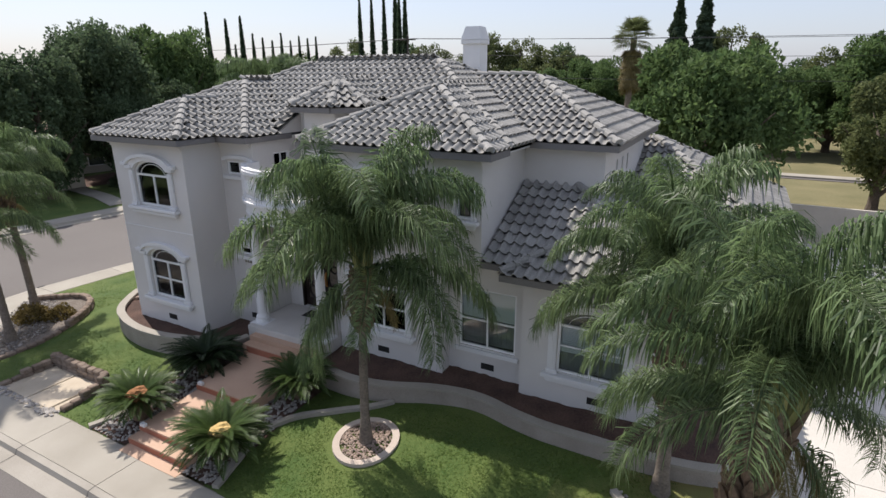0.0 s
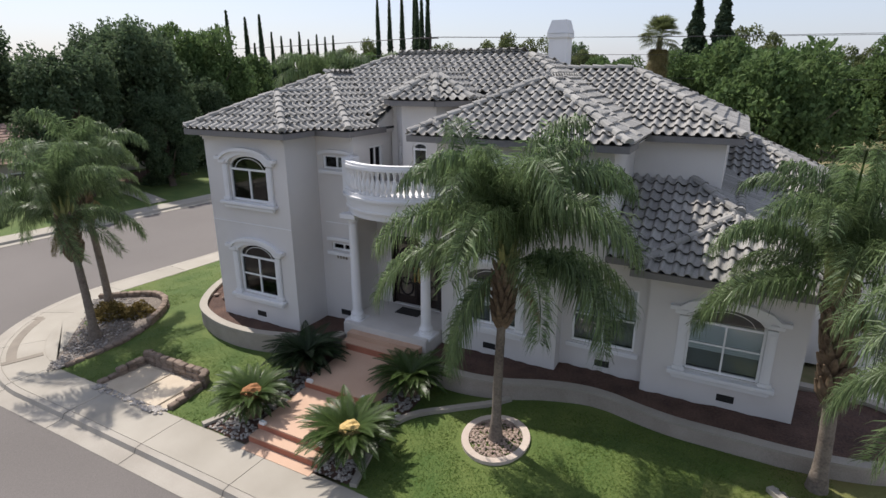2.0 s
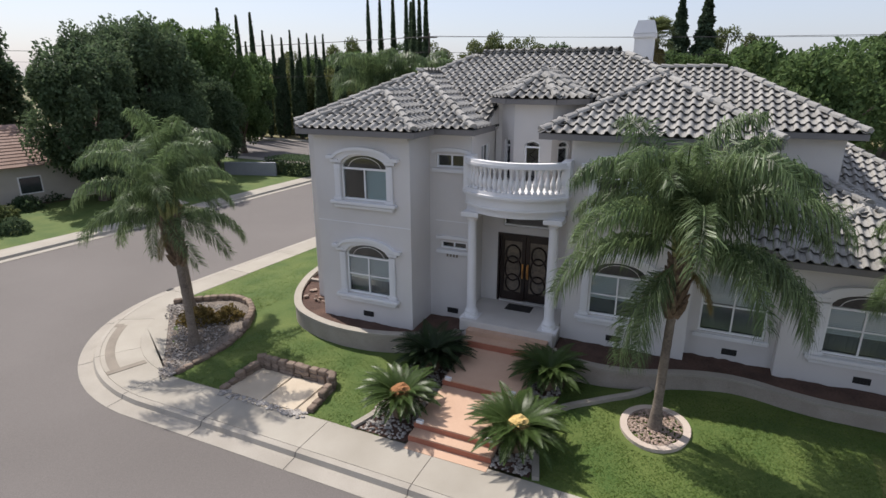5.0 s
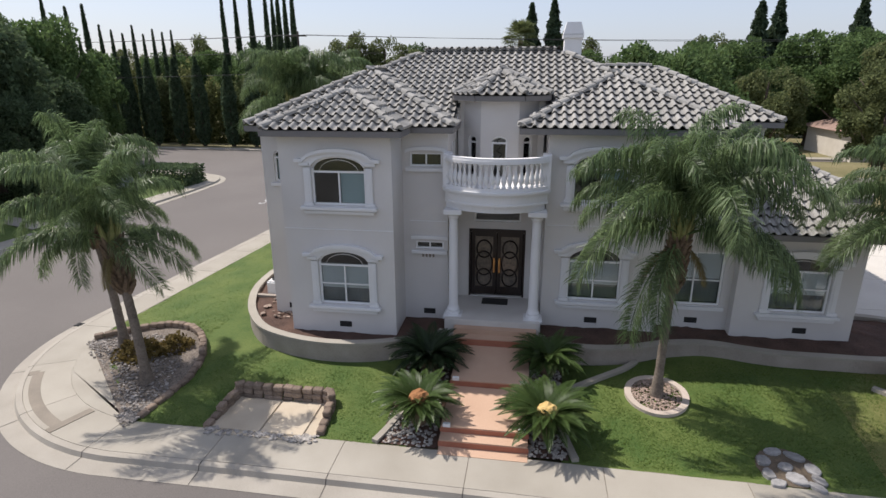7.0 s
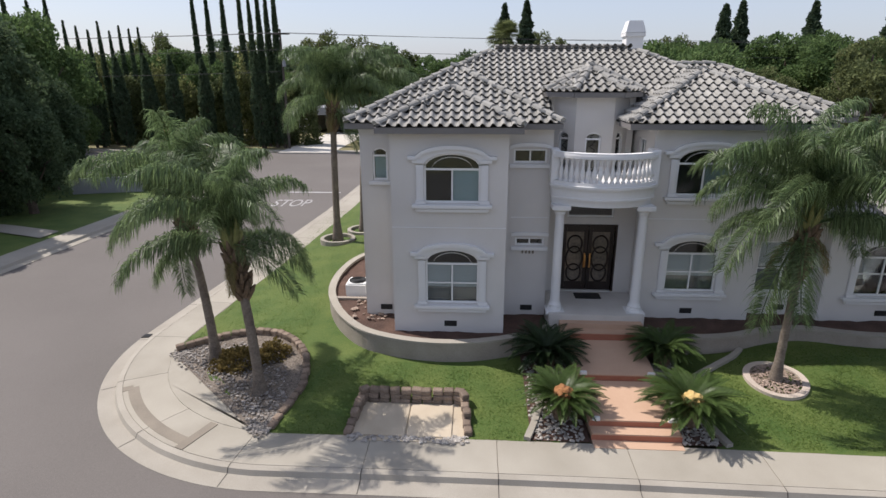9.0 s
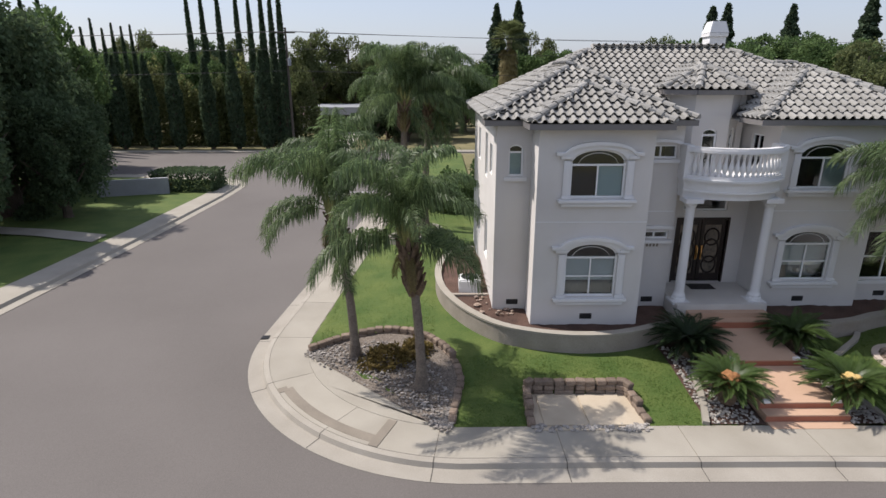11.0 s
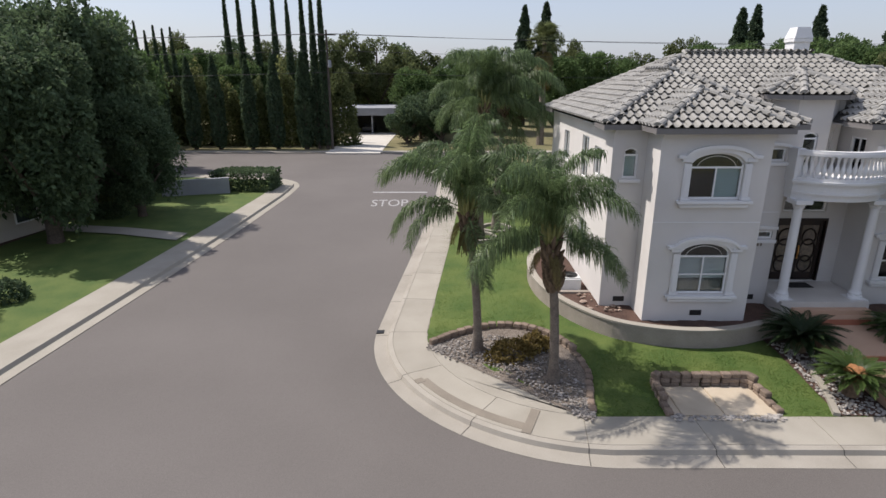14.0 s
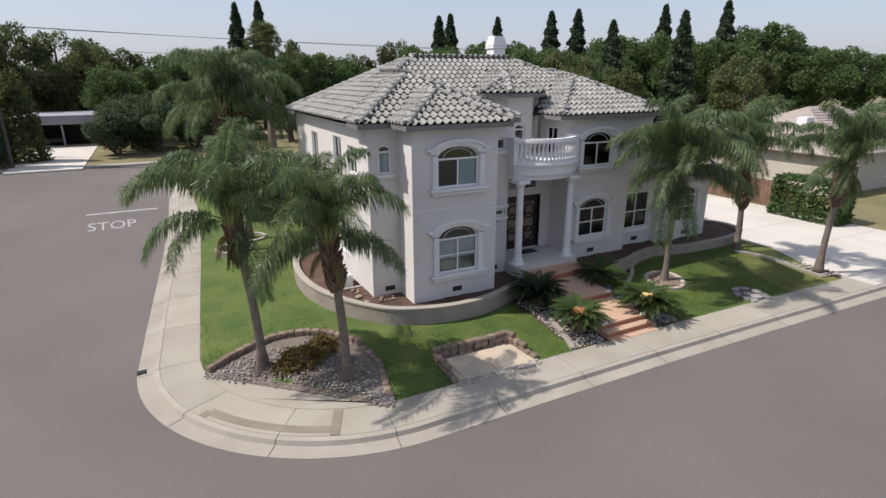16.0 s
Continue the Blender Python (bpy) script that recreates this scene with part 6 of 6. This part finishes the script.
plant("column", lambda: column_tree("cypress_tree", "stout dark columnar cypress beside the cross street", "cypress", 0.88, 10.6, 3800, 0.36, LEAF_D, 6, 2.4),
      [(-54.2, 61.2, 1.0, 0, 1), (-51.2, 61.2, 1.0, 50, 1.02), (-47.4, 61.4, 1.0, 99, 0.98), (-44.2, 61.2, 1.0, 140, 1.04), (-40.8, 61.3, 1.1, 200, 0.95), (-57.6, 61.0, 1.0, 240, 1), (-61.0, 61.4, 1, 290, 1.03), (-65, 61, 1, 20, 0.97)])
plant("fir", lambda: column_tree("conifer_tree", "tall dark conifer standing behind the houses", "conifer", 4.3, 21.0, 7000, 0.75, LEAF_E, 7, 1.0, 9),
      [(-10.6, 94.0, 0.85, 0, 1.1), (-7.0, 94.0, 0.85, 40, 1.13), (21.0, 84.0, 0.85, 80, 1.02), (24.0, 85.5, 0.85, 120, 1.05), (38.0, 92.0, 0.95, 150, 0.97), (48.0, 88.0, 1.0, 10, 0.98), (53.0, 86.0, 1.0, 200, 1), (76.0, 70.0, 1.05, 250, 1.0), (66.0, 76.0, 1.0, 300, 1.02), (33, 55, 0.75, 20, 1), (41, 50, 0.8, 80, 1.0)])
# woods that close the view behind and beside the camera
plant("edge", lambda: tree("broadleaf_tree", "large green street tree far down the road", "tree", 5.0, 8.0, 2.0, 22, 200, 0.6, LEAF_A, 9),
      spread(8, -110, 100, -60, -45, 1.0, 1.3) + [(-100, 40, 1.3, 0, 1), (-95, 10, 1.3, 40, 1), (-100, -20, 1.3, 90, 1), (85, 10, 1.3, 0, 1), (80, 35, 1.3, 44, 1), (90, -20, 1.3, 0, 1)])


def shrub(name, label, x, y, z, w, d, h, n, size, material, seed, boxy=False, group=""):
    rng = random.Random(seed)
    spots = []
    for _ in range(n):
        v = Vector((rng.gauss(0, 1), rng.gauss(0, 1), abs(rng.gauss(0, 1)))).normalized()
        if boxy:
            m = max(abs(v.x), abs(v.y), abs(v.z))
            v = v / m * rng.uniform(0.93, 1.02)
        else:
            v *= rng.uniform(0.7, 1.05) * (1 + 0.25 * noise.noise(v * 2.5 + Vector((seed, 0, 0))))
        spots.append((Vector((x + v.x * w, y + v.y * d, z + v.z * h)), v.normalized()))
    vv, ff = leaf_cloud(spots, size, seed)
    me = bpy.data.meshes.new(name)
    me.from_pydata(vv, [], ff)
    me.materials.append(material)
    ob = tagged(new(name, me), label, "shrub" if not boxy else "hedge", group)
    return ob


shrub("shrub", "flowering brownish-green shrub between the corner palms", -22.0, 9.0, 0.2, 0.8, 0.6, 0.7, 1500, 0.12, LEAF_F, 1)
shrub("shrub", "flowering brownish-green shrub between the corner palms", -21.2, 9.5, 0.2, 0.6, 0.6, 0.6, 1100, 0.12, LEAF_F, 2)
shrub("hedge", "clipped dark green hedge at the street corner", -39.6, 36.6, 0.1, 2.3, 1.5, 1.5, 5000, 0.22, LEAF_B, 3, True)
shrub("hedge", "clipped green hedge beside the neighbour fence", 10.2, 12.9, 0.1, 0.9, 2.0, 2.5, 5000, 0.25, LEAF_A, 4, True)
shrub("shrub", "low golden shrub beside the far kerb", -42.5, 35.5, 0.2, 2.2, 1.2, 0.8, 1800, 0.2, LEAF_F, 5)
shrub("shrub", "bright green bush behind the side lawn", -19.5, 28.5, 0.1, 1.6, 1.8, 2.6, 3200, 0.25, LEAF_A, 6)
shrub("shrub", "bright green bush behind the side lawn", -17.0, 30.5, 0.1, 2.0, 1.8, 3.2, 3200, 0.25, LEAF_A, 7)
for k in range(9):
    shrub("shrub", "dark rounded shrub under the neighbouring trees", -44.8 - 1.6 * (k % 5), 15.0 + 2.4 * k, 0.2, 1.0, 1.0, 0.9, 900, 0.2, LEAF_B if k % 3 else LEAF_C, 20 + k, group="shrubs under the trees")
shrub("shrub", "clipped round green bush on the neighbouring lawn", -41.2, 13.8, 0.2, 0.75, 0.75, 0.85, 1400, 0.14, LEAF_B, 61)
hb = random.Random(8)
for k in range(9):
    shrub("hedge", "tall unclipped green hedge behind the cypresses", -66.0 + 3.6 * k, 65.5, 0.0, 2.2, 1.4, 8.8 + hb.uniform(-1.2, 1.0), 5200, 0.36, LEAF_C if k % 3 == 2 else LEAF_H, 40 + k, group="hedge behind the cypresses")

# tall fan palm with a skirt of dead leaves
fan = thing("fan_palm", "tall shaggy fan palm with a brown skirt of dead leaves", "palm tree")
fan.matrix_basis = pose(-11.8, 65.7, 0)
bm = bmesh.new()
tube(bm, [(0, 0, -0.1), (0, 0, 6), (0, 0, 12.6)], [0.5, 0.36, 0.3], 10)
part("trunk", bm, BARK, fan)
rf = random.Random(4)


def fan_leaves(n, lo, hi, ln, zlo, zhi, seed, out=0.3):
    vv, ff = [], []
    rng = random.Random(seed)
    for _ in range(n):
        a, e = rng.uniform(0, 6.283), radians(rng.uniform(lo, hi))
        z = rng.uniform(zlo, zhi)
        d = Vector((math.cos(a) * math.cos(e), math.sin(a) * math.cos(e), math.sin(e)))
        s = Vector((-math.sin(a), math.cos(a), 0))
        u = d.cross(s)
        c = Vector((0, 0, z)) + d * ln * 0.45
        for k in range(11):
            b = radians(-75 + 15 * k)
            t = (d * math.cos(b) + s * math.sin(b)).normalized()
            tip = c + t * ln * 0.55 + Vector((0, 0, -0.12 * ln))
            m = c + t * ln * 0.3
            w = t.cross(u).normalized() * 0.06 * ln * 0.5
            i = len(vv)
            vv.extend([tuple(c), tuple(m + w), tuple(tip), tuple(m - w)])
            ff.append((i, i + 1, i + 2, i + 3))
        i = len(vv)
        vv.extend([(0, 0, z), tuple(c + s * 0.03), tuple(c - s * 0.03)])
        ff.append((i, i + 1, i + 2))
    me = bpy.data.meshes.new("leaves")
    me.from_pydata(vv, [], ff)
    return me


for nm, args, mt in (("crown", (60, -25, 75, 2.6, 12.4, 13.0, 1), LEAF_C), ("skirt", (150, -85, -45, 2.0, 8.5, 12.3, 2), FROND_OLD)):
    me = fan_leaves(*args)
    me.materials.append(mt)
    o = new(nm, me)
    o.parent = fan

# grass blades on the two lawns
vv, ff = [], []
rg = random.Random(77)
count = 0
while count < 50000:
    x, y = (rg.uniform(-24.6, -12.9), rg.uniform(6.1, 11.0)) if rg.random() < 0.4 else (rg.uniform(-24.4, -19.0), 11.0 + 18.0 * rg.random() ** 1.5) if rg.random() < 0.4 else (rg.uniform(-9.3, -0.2), rg.uniform(6.2, 10.6))
    if x < -19.8 and math.hypot(x + 19.8, y - 11) > 4.8 and y < 11:
        continue
    if x < -12 and (9.3 < y < 15.4 and -20.6 < x) or (-18.3 < x < -15.2 and y < 7.8) or (x > -13.7 and x < -9.3):
        continue
    if x < -19.8 and 6 < y < 11.2 and (x + 24.4) * 3.8 + (y - 9.9) * 4.1 < 0.3 or math.hypot(x + 22, y - 8.8) < 2.0:
        continue
    if math.hypot(x + 6.95, y - 8.75) < 0.95:
        continue
    z = lawn_z(x, y)
    a = rg.uniform(0, 6.283)
    h = rg.uniform(0.012, 0.022)
    dx, dy = math.cos(a) * 0.012, math.sin(a) * 0.012
    lx, ly = rg.uniform(-0.06, 0.06), rg.uniform(-0.06, 0.06)
    k = len(vv)
    vv += [(x - dx, y - dy, z), (x + dx, y + dy, z), (x + lx, y + ly, z + h)]
    ff.append((k, k + 1, k + 2))
    count += 1
me = bpy.data.meshes.new("grass")
me.from_pydata(vv, [], ff)
me.materials.append(BLADE)
tagged(new("grass", me), "short mown grass blades on the lawns", "grass", kind="stuff")

# ---- neighbours ----
NROOF = mat("neighbour_roof", (0.2, 0.13, 0.1), (0.34, 0.24, 0.2), 14, 1, 0.9, 0.5, 0.03)
NWALL = mat("neighbour_stucco", (0.42, 0.38, 0.32), (0.52, 0.48, 0.41), 40, 1, 0.9, 0.2)
FENCE = mat("fence_wood", (0.13, 0.075, 0.05), (0.24, 0.15, 0.1), 16, 2, 0.9, 0.5, 0.01, vary=0.2)


def neighbour(x, y, w, d, turn, label, h=2.8, slope=0.42, roof_mat=None):
    t = thing("house", label, "house", group="neighbouring houses")
    t.matrix_basis = pose(x, y, 0.1, 0, 0, turn)
    part("wall", boxed(-w / 2, w / 2, -d / 2, d / 2, -0.1, h), NWALL, t)
    bm = bmesh.new()
    hip_body(bm, (-w / 2 - 0.6, w / 2 + 0.6, -d / 2 - 0.6, d / 2 + 0.6, h + 0.05, slope))
    bmesh.ops.recalc_face_normals(bm, faces=bm.faces)
    r = part("roof", bm, roof_mat or NROOF, t)
    bm = bmesh.new()
    n = int((d / 2 + 0.6) / 0.4)
    for k in range(1, n):
        q = k * 0.4
        for sgn in (-1, 1):
            yy = sgn * (d / 2 + 0.6 - q)
            box(bm, -w / 2 - 0.6 + q, w / 2 + 0.6 - q, yy - 0.03, yy + 0.03, h + 0.05 + slope * q - 0.01, h + 0.05 + slope * q + 0.035)
    part("tile_course", bm, roof_mat or NROOF, r)
    for k in range(3):
        xx = -w / 2 + w * (k + 0.5) / 3
        for sgn in (-1, 1):
            wd = part("window", boxed(xx - 0.7, xx + 0.7, sgn * (d / 2 + 0.02) - 0.03, sgn * (d / 2 + 0.02) + 0.03, 0.9, 2.1), VINYL, t)
            part("pane", boxed(xx - 0.62, xx + 0.62, sgn * (d / 2 + 0.055) - 0.005, sgn * (d / 2 + 0.055) + 0.005, 0.98, 2.02), GLASS_DARK, wd)
    return t


GLASS_DARK = mat("dark_glass", (0.02, 0.025, 0.03), (0.04, 0.045, 0.05), 5, 1, 0.08, 0.0, spec=0.8)
neighbour(-52.5, 19.5, 13, 10, 80, "single-storey stucco house with red-brown tile roof", roof_mat=None)
neighbour(-57.0, 30.5, 10, 9, 80, "single-storey stucco house behind dark trees")
GREYTILE = mat("beige_tile_roof", (0.26, 0.22, 0.19), (0.38, 0.33, 0.29), 14, 1, 0.9, 0.5, 0.03)
nb = neighbour(26.0, 22.0, 16, 12, 0, "single-storey house with a beige tile roof and chimney", 3.0, 0.45, GREYTILE)
part("chimney", boxed(-6.2, -5.2, -2.5, -1.7, 3.0, 5.4, bevel=0.02), TRIM, nb)
neighbour(30.0, 62.0, 16, 10, 0, "distant house with a reddish roof behind trees")
# carport across the cross street
cp = thing("carport", "grey flat-roofed carport with dark opening and driveway", "carport")
GREY = mat("grey_board", (0.24, 0.25, 0.27), (0.32, 0.33, 0.35), 20, 1, 0.8, 0.1)
part("roof", boxed(-40.0, -30.5, 79.0, 90.0, 2.9, 4.0), GREY, cp)
# back wall takes the dark tone, so shade is in its colour
part("back_wall", boxed(-39.8, -30.7, 88.0, 88.3, 0.0, 2.9), INNER_SHADE, cp)
for x in (-39.8, -35.2, -30.9):
    part("post", boxed(x, x + 0.2, 79.3, 79.5, 0.0, 2.9), GREY, cp)
nb2 = neighbour(-46.0, 86.0, 12, 9, 0, "low ranch house behind the carport trees", 2.6, 0.3)
car = thing("car", "dark parked car under the carport roof", "car")
CARP = mat("car_paint", (0.02, 0.022, 0.025), (0.03, 0.032, 0.035), 5, 1, 0.15, 0.0, spec=0.7)
bm = bmesh.new()
prism(bm, [(-2.1, 0.35), (2.1, 0.35), (2.15, 0.8), (1.5, 0.95), (0.9, 1.4), (-1.0, 1.4), (-1.7, 0.95), (-2.15, 0.85)], -0.85, 0.85)
bmesh.ops.transform(bm, matrix=Matrix.Rotation(math.pi / 2, 4, "X"), verts=bm.verts)
part("body", bm, CARP, car)
for wx in (-1.35, 1.35):
    for wy in (-0.8, 0.8):
        bm = bmesh.new()
        lathe(bm, [(0.16, -0.1), (0.33, -0.1), (0.33, 0.1), (0.16, 0.1)], 0, 0, 14)
        bmesh.ops.transform(bm, matrix=Matrix.Translation((wx, wy, 0.33)) @ Matrix.Rotation(math.pi / 2, 4, "X"), verts=bm.verts)
        part("wheel", bm, IRON, car)
car.matrix_basis = pose(-36.0, 83.0, 0.14, 0, 0, 90)

# wooden fence along the driveway
fence = thing("fence", "brown weathered wooden board fence beyond the driveway", "fence")
for k in range(64):
    y = 30.0 - 0.25 * k
    part("board", boxed(11.5, 11.54, y, y + 0.235, 0.1, 1.85 + 0.02 * ((k * 7) % 3)), FENCE, fence)
for k in range(7):
    part("post", boxed(11.56, 11.68, 29.9 - 2.6 * k, 30.02 - 2.6 * k, 0.0, 1.9), FENCE, fence)
# pale block wall behind the driveway
bm = bmesh.new()
bar(bm, [(1.5, 34.2), (11.6, 34.0)], 0.2, 0.0, 2.2)
tagged(part("yard_wall", bm, NWALL), "pale plastered yard wall behind the driveway", "wall", kind="structure")

# low grey wall and bed by the far hedge
bm = bmesh.new()
bar(bm, [(-44.5, 33.0), (-42.0, 34.0), (-40.2, 34.6)], 0.3, 0.0, 1.35)
tagged(part("garden_wall", bm, GREY), "low grey plastered garden wall beside the far hedge", "wall")
bm = bmesh.new()
ribbon(bm, [(-44.6 + 0.12 * k, 14.0 + 1.6 * k) for k in range(12)], [(-51.0, 14.0 + 1.6 * k) for k in range(12)], 0.2, 0.4, 6)
tagged(part("tree_bed", bm, SOIL), "shaded bark bed under the neighbouring trees", "soil", kind="structure")
bm = bmesh.new()
ribbon(bm, [(-38.4, 22.0), (-42.0, 23.0), (-47.0, 23.6)], [(-38.4, 23.4), (-42.0, 24.3), (-47.0, 24.9)], lambda x, y: 0.2 + 0.018 * (-38 - x), lambda x, y: 0.2 + 0.018 * (-38 - x), 2)
tagged(part("front_path", bm, CONC), "shaded concrete path to the neighbouring house", "path", kind="structure")

# utility pole and wires
pole = thing("utility_pole", "weathered wooden utility pole with cross-arm", "utility pole")
PW = mat("pole_wood", (0.06, 0.05, 0.04), (0.1, 0.085, 0.07), 10, 2, 0.9, 0.4)
bm = bmesh.new()
lathe(bm, [(0.17, 0.0), (0.15, 7.0), (0.11, 13.6)], -37.6, 61.0, 10)
part("post", bm, PW, pole)
part("cross_arm", boxed(-38.7, -36.5, 60.9, 61.02, 13.0, 13.14), PW, pole)
bm = bmesh.new()
lathe(bm, [(0.05, 9.5), (0.2, 9.55), (0.2, 10.3), (0.05, 10.35)], -37.35, 60.8, 10)
part("transformer", bm, GREY, pole)
WIRE = mat("wire", (0.03, 0.03, 0.03), (0.05, 0.05, 0.05), 5, 1, 0.6, 0.0)
for x0, z0, z1 in ((-38.6, 13.2, 13.4), (-36.6, 13.2, 13.0), (-37.6, 11.4, 11.4), (-37.6, 9.0, 9.2)):
    bm = bmesh.new()
    pts = []
    for k in range(25):
        u = k / 24
        pts.append((x0 + 118 * u, 61.0 + 14 * u, z0 + (z1 - z0) * u - 4 * 0.9 * u * (1 - u)))
    tube(bm, pts, 0.022, 4)
    bm2 = [(x0 - 90 * k / 12, 61.0 - 3 * k / 12, z0 - 4 * 0.7 * (k / 12) * (1 - k / 12)) for k in range(13)]
    tube(bm, bm2, 0.022, 4)
    tagged(part("wire", bm, WIRE), "thin dark overhead power line", "power line", group="overhead lines")
pole2 = thing("utility_pole", "far wooden utility pole behind the roof", "utility pole")
bm = bmesh.new()
lathe(bm, [(0.17, 0.0), (0.11, 13.6)], 79.4, 75.0, 8)
part("post", bm, PW, pole2)

# ---- roof tiles that can be told apart ----
for m in loose:
    o = new("tile", tile_me)
    o.parent = roof
    o.matrix_basis = m
